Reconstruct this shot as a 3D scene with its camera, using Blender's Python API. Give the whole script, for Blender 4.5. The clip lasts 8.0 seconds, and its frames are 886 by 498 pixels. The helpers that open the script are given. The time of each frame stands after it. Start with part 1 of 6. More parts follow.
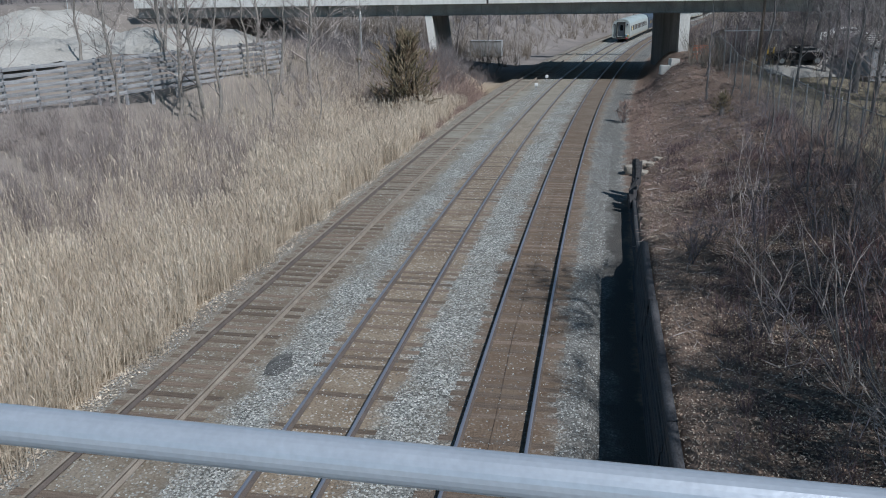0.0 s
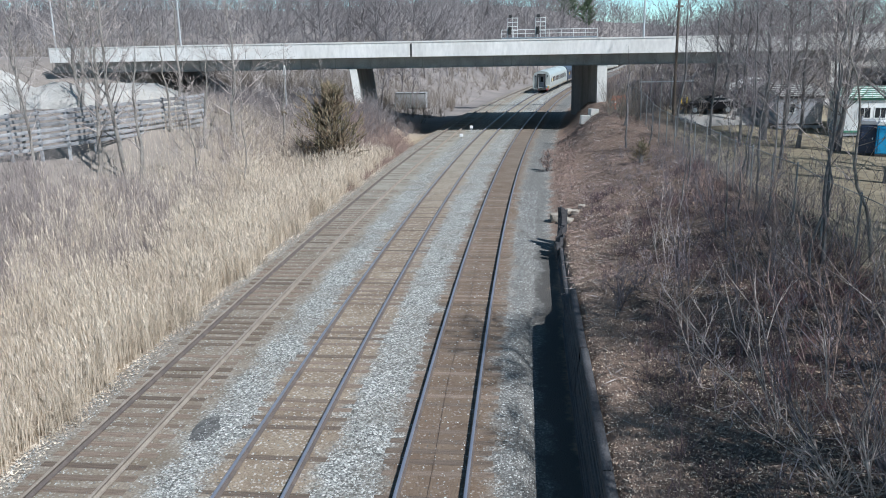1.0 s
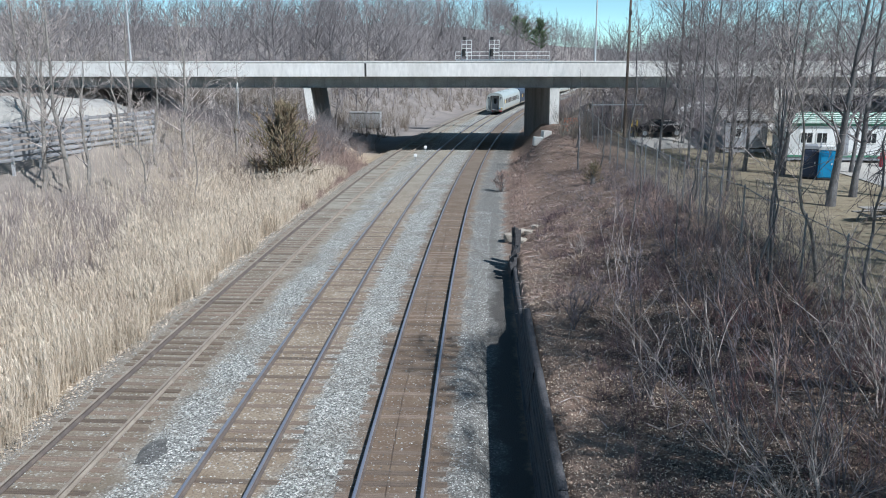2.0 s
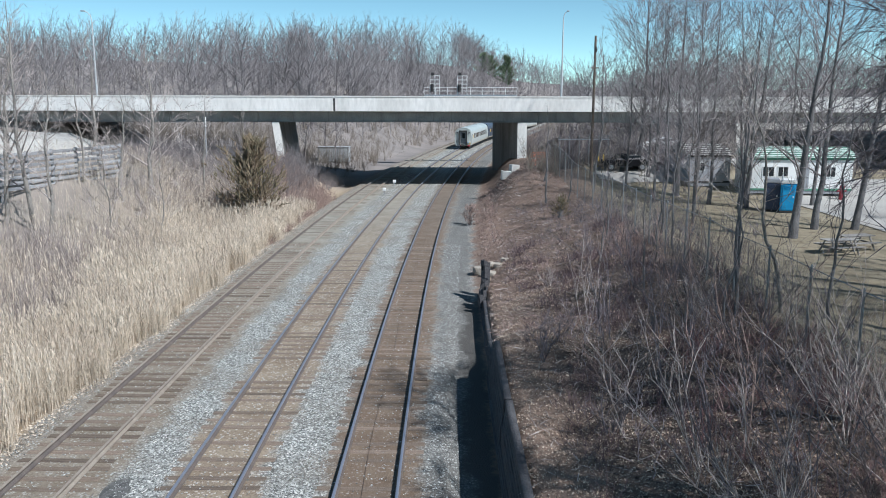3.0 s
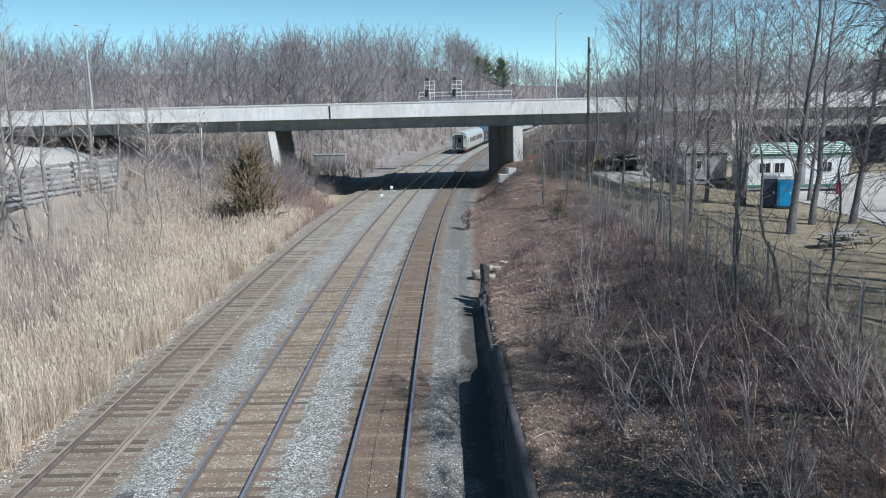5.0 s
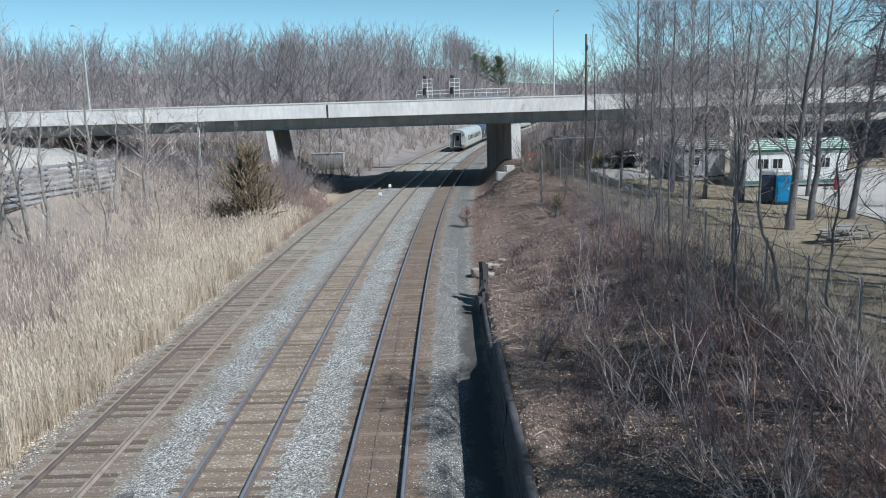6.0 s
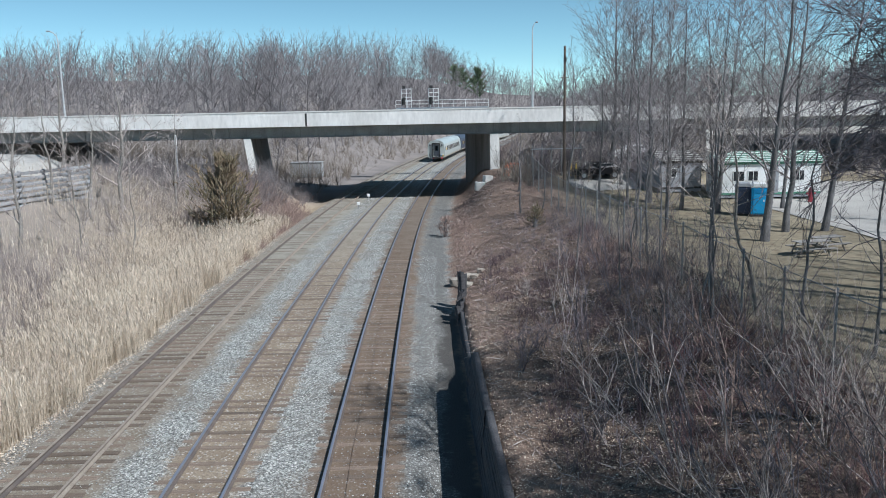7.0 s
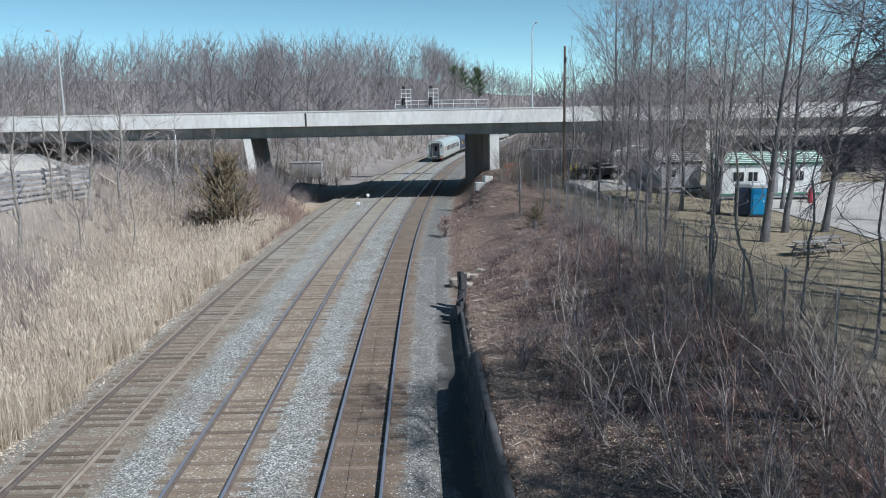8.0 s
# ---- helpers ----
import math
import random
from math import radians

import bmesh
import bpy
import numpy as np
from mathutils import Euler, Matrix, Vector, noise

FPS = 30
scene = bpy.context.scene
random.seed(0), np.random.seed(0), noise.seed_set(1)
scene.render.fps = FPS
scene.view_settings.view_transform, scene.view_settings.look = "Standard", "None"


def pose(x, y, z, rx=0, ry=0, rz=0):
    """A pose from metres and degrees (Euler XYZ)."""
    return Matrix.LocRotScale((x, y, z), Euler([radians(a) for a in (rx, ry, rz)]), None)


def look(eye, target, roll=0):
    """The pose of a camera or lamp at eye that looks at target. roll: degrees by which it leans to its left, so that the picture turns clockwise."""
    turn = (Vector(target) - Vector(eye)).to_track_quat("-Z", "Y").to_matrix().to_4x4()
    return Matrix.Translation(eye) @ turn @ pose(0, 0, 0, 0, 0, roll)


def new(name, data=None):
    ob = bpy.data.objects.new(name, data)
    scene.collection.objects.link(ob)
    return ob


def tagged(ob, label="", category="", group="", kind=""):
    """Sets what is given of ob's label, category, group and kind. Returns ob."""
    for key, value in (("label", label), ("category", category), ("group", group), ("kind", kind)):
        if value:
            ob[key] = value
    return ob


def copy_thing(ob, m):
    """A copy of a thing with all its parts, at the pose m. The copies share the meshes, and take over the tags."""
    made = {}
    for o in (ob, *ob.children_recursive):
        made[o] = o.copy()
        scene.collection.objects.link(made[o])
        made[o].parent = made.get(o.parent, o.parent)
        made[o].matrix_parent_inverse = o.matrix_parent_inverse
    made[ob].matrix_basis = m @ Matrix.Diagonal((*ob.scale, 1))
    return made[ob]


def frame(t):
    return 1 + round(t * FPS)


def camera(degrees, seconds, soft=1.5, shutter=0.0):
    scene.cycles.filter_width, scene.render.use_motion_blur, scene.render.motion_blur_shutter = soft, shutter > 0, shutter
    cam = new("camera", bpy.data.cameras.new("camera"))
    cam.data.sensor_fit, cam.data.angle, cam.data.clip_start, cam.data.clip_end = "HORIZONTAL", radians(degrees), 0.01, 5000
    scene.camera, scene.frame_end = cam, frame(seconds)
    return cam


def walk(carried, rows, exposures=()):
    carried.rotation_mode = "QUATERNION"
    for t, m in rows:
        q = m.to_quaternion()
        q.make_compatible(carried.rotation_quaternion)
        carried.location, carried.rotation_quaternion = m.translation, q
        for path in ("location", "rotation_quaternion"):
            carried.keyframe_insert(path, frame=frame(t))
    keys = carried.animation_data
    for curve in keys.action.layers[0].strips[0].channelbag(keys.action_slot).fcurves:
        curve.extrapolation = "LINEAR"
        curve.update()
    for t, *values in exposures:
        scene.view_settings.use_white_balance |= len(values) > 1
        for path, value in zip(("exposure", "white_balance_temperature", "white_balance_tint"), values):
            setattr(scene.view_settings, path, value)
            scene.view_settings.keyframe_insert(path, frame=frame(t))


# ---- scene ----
cam = camera(57.0, 8.0, soft=1.0)
PATH = [
    (0.0, pose(0.165, -0.335, 9.349, 72.200, 0.952, 9.670)),
    (0.2, pose(0.171, -0.302, 9.394, 72.692, 1.049, 8.319)),
    (0.3, pose(0.175, -0.272, 9.413, 73.041, 0.781, 7.639)),
    (0.5, pose(0.158, -0.250, 9.420, 73.763, 0.682, 6.302)),
    (0.7, pose(0.132, -0.216, 9.440, 75.311, 1.299, 5.668)),
    (0.8, pose(0.136, -0.207, 9.440, 75.595, 1.237, 5.588)),
    (1.0, pose(0.123, -0.192, 9.417, 75.552, 1.035, 4.482)),
    (1.2, pose(0.093, -0.170, 9.393, 76.218, 0.960, 3.704)),
    (1.5, pose(0.082, -0.155, 9.368, 76.670, 0.631, 3.053)),
    (1.7, pose(0.082, -0.133, 9.367, 76.624, 0.371, 2.403)),
    (2.8, pose(0.055, -0.114, 9.353, 79.058, -0.241, -0.656)),
    (3.0, pose(0.065, -0.110, 9.324, 79.330, -0.148, -0.831)),
    (3.2, pose(0.065, -0.100, 9.314, 79.353, -0.158, -1.058)),
    (3.5, pose(0.051, -0.097, 9.325, 79.426, -0.210, -1.380)),
    (3.7, pose(0.050, -0.103, 9.325, 79.661, -0.047, -1.332)),
    (4.0, pose(0.052, -0.103, 9.333, 79.474, 0.540, -1.276)),
    (4.2, pose(0.065, -0.103, 9.344, 79.730, 0.826, -1.391)),
    (4.5, pose(0.077, -0.116, 9.333, 79.669, 1.264, -1.294)),
    (4.7, pose(0.079, -0.113, 9.325, 79.697, 1.176, -1.158)),
    (5.8, pose(0.075, -0.105, 9.320, 79.517, 1.822, -1.280)),
    (6.0, pose(0.089, -0.096, 9.325, 79.521, 1.676, -1.320)),
    (6.2, pose(0.091, -0.082, 9.327, 79.832, 1.757, -1.612)),
    (6.5, pose(0.081, -0.065, 9.309, 80.296, 1.672, -2.189)),
    (6.7, pose(0.083, -0.042, 9.287, 80.360, 1.598, -2.517)),
    (7.0, pose(0.072, -0.016, 9.278, 80.201, 1.109, -2.777)),
    (7.2, pose(0.055, -0.004, 9.277, 80.124, 0.750, -3.048)),
    (7.5, pose(0.052, 0.005, 9.270, 80.072, 0.922, -3.107)),
    (7.7, pose(0.047, 0.008, 9.264, 80.080, 0.810, -3.209)),
    (8.0, pose(0.030, 0.007, 9.256, 80.230, 1.003, -2.822)),
]
walk(cam, PATH, [(0.0, -0.48, 5850, 8), (0.3, -0.08, 5850, 8), (1.0, 0.15, 5850, 8), (3.0, 0.13, 5850, 8), (8.0, 0.0, 5850, 8)])

# ---- daylight: clear spring sky, sun behind the camera's right shoulder ----
SUN_TO = Vector((0.71, -0.60, 1.0)).normalized()
world = bpy.data.worlds.new("clear_sky")
scene.world = world
world.use_nodes = True
wn = world.node_tree.nodes
sky = wn.new("ShaderNodeTexSky")
sky.sky_type = 'NISHITA'
sky.sun_disc = False
sky.sun_elevation = math.asin(SUN_TO.z)
sky.sun_rotation = math.atan2(SUN_TO.x, SUN_TO.y)
sky.altitude = 1500
sky.air_density, sky.dust_density, sky.ozone_density = 0.55, 0.0, 0.3
tint = wn.new("ShaderNodeMix")
tint.data_type, tint.blend_type = 'RGBA', 'MULTIPLY'
tint.inputs[0].default_value = 1.0
tint.inputs[7].default_value = (0.91, 1.09, 0.88, 1)
world.node_tree.links.new(sky.outputs[0], tint.inputs[6])
world.node_tree.links.new(tint.outputs[2], wn["Background"].inputs[0])
wn["Background"].inputs[1].default_value = 0.13
sun_data = bpy.data.lights.new("sun", 'SUN')
sun_data.energy, sun_data.angle, sun_data.color = 4.9, radians(0.53), (1.0, 0.96, 0.91)
sun = new("sun", sun_data)
sun.matrix_world = look((60, -60, 90), Vector((60, -60, 90)) - SUN_TO)


# ---- materials ----
def nodes_of(name, rough=0.8, metal=0.0, spec=0.5):
    m = bpy.data.materials.new(name)
    m.use_nodes = True
    b = m.node_tree.nodes["Principled BSDF"]
    b.inputs["Roughness"].default_value = rough
    b.inputs["Metallic"].default_value = metal
    b.inputs["Specular IOR Level"].default_value = spec
    return m, m.node_tree.nodes, m.node_tree.links, b


def noise_fac(n, l, coord, scale, lo=0.35, hi=0.65, detail=4.0, stretch=None):
    src = coord
    if stretch:
        mp = n.new("ShaderNodeMapping")
        mp.inputs["Scale"].default_value = stretch
        l.new(coord, mp.inputs[0])
        src = mp.outputs[0]
    t = n.new("ShaderNodeTexNoise")
    t.inputs["Scale"].default_value, t.inputs["Detail"].default_value = scale, detail
    l.new(src, t.inputs["Vector"])
    r = n.new("ShaderNodeMapRange")
    r.inputs["From Min"].default_value, r.inputs["From Max"].default_value = lo, hi
    l.new(t.outputs[0], r.inputs[0])
    return r.outputs[0]


def blend(n, l, fac, a, b, mode='MIX'):
    x = n.new("ShaderNodeMix")
    x.data_type, x.blend_type = 'RGBA', mode
    for sock, v in ((x.inputs[0], fac), (x.inputs[6], a), (x.inputs[7], b)):
        if isinstance(v, bpy.types.NodeSocket):
            l.new(v, sock)
        elif isinstance(v, (int, float)):
            sock.default_value = v
        else:
            sock.default_value = (*v, 1)
    return x.outputs[2]


def mat(name, c1, c2, scale=2.0, fine=40.0, rough=0.8, metal=0.0, bump=0.2, grain=0.25, stretch=None, vary=0.0, spec=0.5, island=0.0):
    """Two-scale surface: c1 and c2 in large patches, a fine grain over it, fine relief."""
    m, n, l, b = nodes_of(name, rough, metal, spec)
    co = n.new("ShaderNodeTexCoord").outputs["Object"]
    col = blend(n, l, noise_fac(n, l, co, scale, stretch=stretch), c1, c2)
    f = noise_fac(n, l, co, fine, 0.3, 0.7, 3.0, stretch)
    g = n.new("ShaderNodeMapRange")
    g.inputs["To Min"].default_value, g.inputs["To Max"].default_value = 1 - grain, 1 + grain
    l.new(f, g.inputs[0])
    col = blend(n, l, 1.0, col, g.outputs[0], 'MULTIPLY')
    for amount, node, sock in ((vary, "ShaderNodeObjectInfo", "Random"), (island, "ShaderNodeNewGeometry", "Random Per Island")):
        if amount:
            r = n.new("ShaderNodeMapRange")
            r.inputs["To Min"].default_value, r.inputs["To Max"].default_value = 1 - amount, 1 + amount
            l.new(n.new(node).outputs[sock], r.inputs[0])
            col = blend(n, l, 1.0, col, r.outputs[0], 'MULTIPLY')
    l.new(col, b.inputs["Base Color"])
    if bump:
        bp = n.new("ShaderNodeBump")
        bp.inputs["Strength"].default_value, bp.inputs["Distance"].default_value = bump, 0.02
        l.new(f, bp.inputs["Height"])
        l.new(bp.outputs[0], b.inputs["Normal"])
    return m


def ground_material():
    """One sheet: ballast, rusty track beds, straw, leaf litter, thin lawn; told apart by the distance from the tracks."""
    m, n, l, b = nodes_of("ground_surface", 0.95, 0, 0.2)
    uv = n.new("ShaderNodeUVMap")
    uv.uv_map = "lateral"
    sep = n.new("ShaderNodeSeparateXYZ")
    l.new(uv.outputs[0], sep.inputs[0])
    co = n.new("ShaderNodeTexCoord").outputs["Object"]
    u0, v0 = sep.outputs[0], sep.outputs[1]

    def op(kind, a, c):
        x = n.new("ShaderNodeMath")
        x.operation = kind
        for s, v in zip(x.inputs, (a, c)):
            if isinstance(v, bpy.types.NodeSocket):
                l.new(v, s)
            else:
                s.default_value = v
        return x.outputs[0]

    def ramp(src, lo, hi):
        r = n.new("ShaderNodeMapRange")
        r.interpolation_type = 'SMOOTHSTEP'
        r.inputs["From Min"].default_value, r.inputs["From Max"].default_value = lo, hi
        l.new(src, r.inputs[0])
        return r.outputs[0]

    wob = noise_fac(n, l, co, 0.9, 0.2, 0.8, 5.0)
    wob_f = noise_fac(n, l, co, 7.0, 0.2, 0.8, 3.0)
    u = op('ADD', u0, op('ADD', op('MULTIPLY', op('SUBTRACT', wob, 0.5), 0.9), op('MULTIPLY', op('SUBTRACT', wob_f, 0.5), 0.35)))

    def band(lo, hi, soft):
        return op('MULTIPLY', ramp(u, lo - soft, lo + soft), op('SUBTRACT', 1.0, ramp(u, hi - soft, hi + soft)))

    # crushed stone
    vor = n.new("ShaderNodeTexVoronoi")
    vor.inputs["Scale"].default_value = 19.0
    jig = n.new("ShaderNodeTexNoise")
    jig.inputs["Scale"].default_value = 30.0
    l.new(co, jig.inputs["Vector"])
    shift = n.new("ShaderNodeVectorMath")
    shift.operation = 'MULTIPLY_ADD'
    shift.inputs[1].default_value = (0.05, 0.05, 0.05)
    l.new(jig.outputs["Color"], shift.inputs[0])
    l.new(co, shift.inputs[2])
    l.new(shift.outputs[0], vor.inputs["Vector"])
    bw = n.new("ShaderNodeSeparateColor")
    l.new(vor.outputs["Color"], bw.inputs[0])
    stone = blend(n, l, bw.outputs[0], (0.10, 0.10, 0.095), (0.52, 0.525, 0.49))
    stone = blend(n, l, ramp(bw.outputs[1], 0.76, 0.9), stone, (0.80, 0.79, 0.75))
    stone = blend(n, l, op('MULTIPLY', ramp(vor.outputs["Distance"], 0.4, 0.8), 0.6), stone, (0.07, 0.07, 0.07))
    stone = blend(n, l, op('MULTIPLY', noise_fac(n, l, co, 0.5, 0.45, 0.75), 0.55), stone, (0.2, 0.17, 0.135))
    # rusty, dusty track bed
    rust = blend(n, l, noise_fac(n, l, co, 1.1), (0.265, 0.208, 0.152), (0.37, 0.305, 0.23))
    rust = blend(n, l, ramp(bw.outputs[2], 0.86, 0.96), rust, (0.55, 0.50, 0.45))
    rust = blend(n, l, op('MULTIPLY', ramp(vor.outputs["Distance"], 0.4, 0.9), 0.4), rust, (0.09, 0.06, 0.045))
    grey = blend(n, l, noise_fac(n, l, co, 0.8), (0.235, 0.195, 0.15), (0.33, 0.285, 0.23))
    grey = blend(n, l, ramp(bw.outputs[2], 0.80, 0.98), grey, (0.42, 0.40, 0.36))
    grey = blend(n, l, op('MULTIPLY', ramp(vor.outputs["Distance"], 0.4, 0.9), 0.4), grey, (0.10, 0.08, 0.06))
    # beds turn paler and greyer further along the tracks
    far_bed = blend(n, l, noise_fac(n, l, co, 0.8), (0.29, 0.275, 0.235), (0.37, 0.355, 0.31))
    grey = blend(n, l, op('MULTIPLY', ramp(v0, 34.0, 62.0), 0.8), grey, far_bed)
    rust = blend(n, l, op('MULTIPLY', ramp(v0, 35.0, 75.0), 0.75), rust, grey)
    # straw, litter, lawn
    straw = blend(n, l, noise_fac(n, l, co, 1.7), (0.46, 0.37, 0.26), (0.33, 0.26, 0.185))
    fine = noise_fac(n, l, co, 22.0, 0.3, 0.7)
    straw = blend(n, l, fine, straw, (0.50, 0.41, 0.30))
    litter = blend(n, l, noise_fac(n, l, co, 0.6), (0.10, 0.07, 0.06), (0.24, 0.168, 0.138))
    litter = blend(n, l, op('MULTIPLY', fine, 0.5), litter, (0.20, 0.15, 0.115))
    litter = blend(n, l, ramp(bw.outputs[1], 0.72, 0.95), litter, (0.30, 0.25, 0.20))
    litter = blend(n, l, noise_fac(n, l, co, 9.0, 0.52, 0.72), litter, (0.05, 0.035, 0.028))
    lawn = blend(n, l, noise_fac(n, l, co, 0.35), (0.31, 0.262, 0.185), (0.175, 0.145, 0.098))
    lawn = blend(n, l, op('MULTIPLY', fine, 0.6), lawn, (0.38, 0.33, 0.24))
    lawn = blend(n, l, noise_fac(n, l, co, 1.6, 0.5, 0.8), lawn, (0.12, 0.085, 0.06))
    wood = blend(n, l, noise_fac(n, l, co, 0.2), (0.24, 0.215, 0.205), (0.32, 0.285, 0.265))
    # right shoulder darkened: partly tree shade put into the ballast colour
    shaded_stone = blend(n, l, op('MULTIPLY', band(-0.3, 1.3, 0.3), 0.62), stone, (0.13, 0.125, 0.12))
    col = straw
    col = blend(n, l, ramp(u, -12.2, -11.4), col, shaded_stone)
    col = blend(n, l, op('MULTIPLY', op('SUBTRACT', 1.0, ramp(u, -10.9, -10.3)), op('MULTIPLY', ramp(u, -12.2, -11.6), 0.55)), col, (0.30, 0.25, 0.20))
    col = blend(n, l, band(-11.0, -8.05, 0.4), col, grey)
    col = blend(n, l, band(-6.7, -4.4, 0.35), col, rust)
    deep = blend(n, l, op('ADD', op('MULTIPLY', wob, 0.35), 0.42), rust, (0.13, 0.085, 0.062))
    col = blend(n, l, band(-2.8, -0.4, 0.35), col, deep)
    soil = blend(n, l, noise_fac(n, l, co, 1.4), (0.30, 0.212, 0.165), (0.18, 0.125, 0.098))
    soil = blend(n, l, op('MULTIPLY', fine, 0.6), soil, (0.36, 0.27, 0.215))
    litter = blend(n, l, op('MULTIPLY', op('SUBTRACT', 1.0, ramp(u, 2.6, 4.4)), 0.75), litter, soil)
    litter = blend(n, l, op('MULTIPLY', ramp(v0, 38.0, 60.0), op('MULTIPLY', wob, 0.9)), litter, soil)
    col = blend(n, l, ramp(u, 1.2, 1.8), col, litter)
    # the wall's cast shadow is put into the ground colour along its foot
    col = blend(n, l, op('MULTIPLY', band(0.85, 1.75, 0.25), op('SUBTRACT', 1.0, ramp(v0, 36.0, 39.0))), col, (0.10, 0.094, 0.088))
    col = blend(n, l, ramp(u, 9.5, 12.0), col, lawn)
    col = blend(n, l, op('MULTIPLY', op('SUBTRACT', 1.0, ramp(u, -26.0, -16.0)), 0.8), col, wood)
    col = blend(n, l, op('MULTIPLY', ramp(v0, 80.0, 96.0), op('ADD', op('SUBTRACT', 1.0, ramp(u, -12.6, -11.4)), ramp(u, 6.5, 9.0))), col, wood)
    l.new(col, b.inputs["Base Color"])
    bp = n.new("ShaderNodeBump")
    bp.inputs["Strength"].default_value, bp.inputs["Distance"].default_value = 0.6, 0.04
    h = op('ADD', op('MULTIPLY', vor.outputs["Distance"], -1.0), op('MULTIPLY', fine, 0.5))
    l.new(h, bp.inputs["Height"])
    l.new(bp.outputs[0], b.inputs["Normal"])
    return m


M_GROUND = ground_material()
M_RAIL = mat("rail_steel", (0.16, 0.135, 0.125), (0.22, 0.18, 0.155), 3, 60, 0.55, 0.3, 0.1)
M_HEAD = mat("worn_railhead", (0.40, 0.42, 0.50), (0.46, 0.47, 0.54), 1, 80, 0.45, 0.7, 0.02, 0.1)
M_RUSTRAIL = mat("rusty_rail", (0.30, 0.255, 0.212), (0.37, 0.32, 0.27), 3, 60, 0.7, 0.2, 0.1)
M_TIE = mat("weathered_timber_tie", (0.16, 0.122, 0.096), (0.25, 0.192, 0.15), 2, 30, 0.9, 0, 0.5, 0.35, (1, 8, 8), 0.3)
M_CONC = mat("bridge_concrete", (0.69, 0.675, 0.64), (0.58, 0.565, 0.53), 0.5, 14, 0.85, 0, 0.12, 0.10)
# lit and shaded pier concrete: sunlight and shade are put into the colours
M_PIER_LIT = mat("lit_pier_concrete", (0.80, 0.785, 0.75), (0.68, 0.665, 0.63), 0.5, 14, 0.85, 0, 0.12, 0.10, (1, 1, 0.3))
M_CONC_DARK = mat("darkened_concrete", (0.28, 0.272, 0.262), (0.17, 0.166, 0.16), 0.6, 10, 0.9, 0, 0.2, 0.2, (1, 1, 0.3))
M_CONC_D = mat("dark_grey_concrete", (0.38, 0.37, 0.35), (0.27, 0.265, 0.25), 0.8, 12, 0.9, 0, 0.2, 0.15)
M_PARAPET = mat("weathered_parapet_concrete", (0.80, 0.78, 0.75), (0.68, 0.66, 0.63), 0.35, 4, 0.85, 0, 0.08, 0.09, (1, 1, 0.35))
M_ASPHALT = mat("road_asphalt", (0.06, 0.06, 0.06), (0.085, 0.085, 0.085), 0.7, 60, 0.9, 0, 0.3)
M_LOT = mat("gravel_lot", (0.42, 0.40, 0.37), (0.33, 0.31, 0.285), 0.3, 20, 0.95, 0, 0.4, 0.2)
M_WALL = mat("old_timber_wall", (0.10, 0.098, 0.104), (0.055, 0.054, 0.06), 1.5, 25, 0.9, 0, 0.5, 0.3, (1, 0.5, 6))
M_BENCH = mat("grey_bench_timber", (0.33, 0.31, 0.29), (0.23, 0.215, 0.20), 1.2, 25, 0.9, 0, 0.3, 0.25, (1, 1, 6), 0.2)
M_WOODGREY = mat("weathered_grey_timber", (0.40, 0.40, 0.41), (0.25, 0.25, 0.26), 1.2, 25, 0.9, 0, 0.3, 0.25, (1, 1, 6), 0.25)
M_BARK = mat("grey_bark", (0.195, 0.188, 0.188), (0.106, 0.101, 0.102), 3, 30, 0.95, 0, 0.6, 0.3, (1, 1, 0.25))
M_TWIG = mat("bare_twig", (0.215, 0.19, 0.205), (0.128, 0.112, 0.122), 1, 9, 0.9, 0, 0, 0.2, None, 0, 0.3, 0.25)
M_TWIG_PALE = mat("pale_dry_twig", (0.52, 0.455, 0.425), (0.28, 0.24, 0.222), 1, 9, 0.9, 0, 0, 0.2, None, 0, 0.3, 0.3)
M_TWIG_RED = mat("reddish_twig", (0.38, 0.28, 0.245), (0.24, 0.172, 0.152), 1, 9, 0.9, 0, 0, 0.2, None, 0, 0.3, 0.3)
M_BARK_PALE = mat("pale_grey_bark", (0.34, 0.31, 0.28), (0.22, 0.20, 0.18), 3, 30, 0.95, 0, 0.6, 0.3, (1, 1, 0.25))
M_STRIPE = mat("ochre_stripe", (0.40, 0.36, 0.27), (0.34, 0.31, 0.24), 1, 20, 0.5, 0, 0.03, 0.1)
M_TWIG_GREY = mat("grey_twig", (0.27, 0.245, 0.245), (0.155, 0.138, 0.14), 1, 9, 0.9, 0, 0, 0.2, None, 0, 0.3, 0.25)
M_MAUVE = mat("mauve_grey_twig", (0.42, 0.365, 0.345), (0.28, 0.235, 0.225), 1, 9, 0.9, 0, 0, 0.2, None, 0, 0.3, 0.3)
M_BRIDGEBRUSH = mat("pinkish_brown_twig", (0.40, 0.30, 0.265), (0.26, 0.19, 0.165), 0.6, 5, 0.95, 0, 0, 0.2, None, 0, 0.2, 0.3)
M_BRAMBLE = mat("purplish_bramble", (0.19, 0.135, 0.14), (0.10, 0.072, 0.078), 1, 9, 0.9, 0, 0, 0.2, None, 0, 0.3, 0.3)
M_STEM = mat("pale_mauve_stem", (0.50, 0.43, 0.44), (0.34, 0.285, 0.295), 1, 9, 0.9, 0, 0, 0.2, None, 0, 0.3, 0.3)
M_FARBRUSH = mat("far_brush_twig", (0.29, 0.25, 0.21), (0.19, 0.16, 0.135), 0.5, 4, 0.95, 0, 0, 0.2, None, 0, 0.2, 0.3)
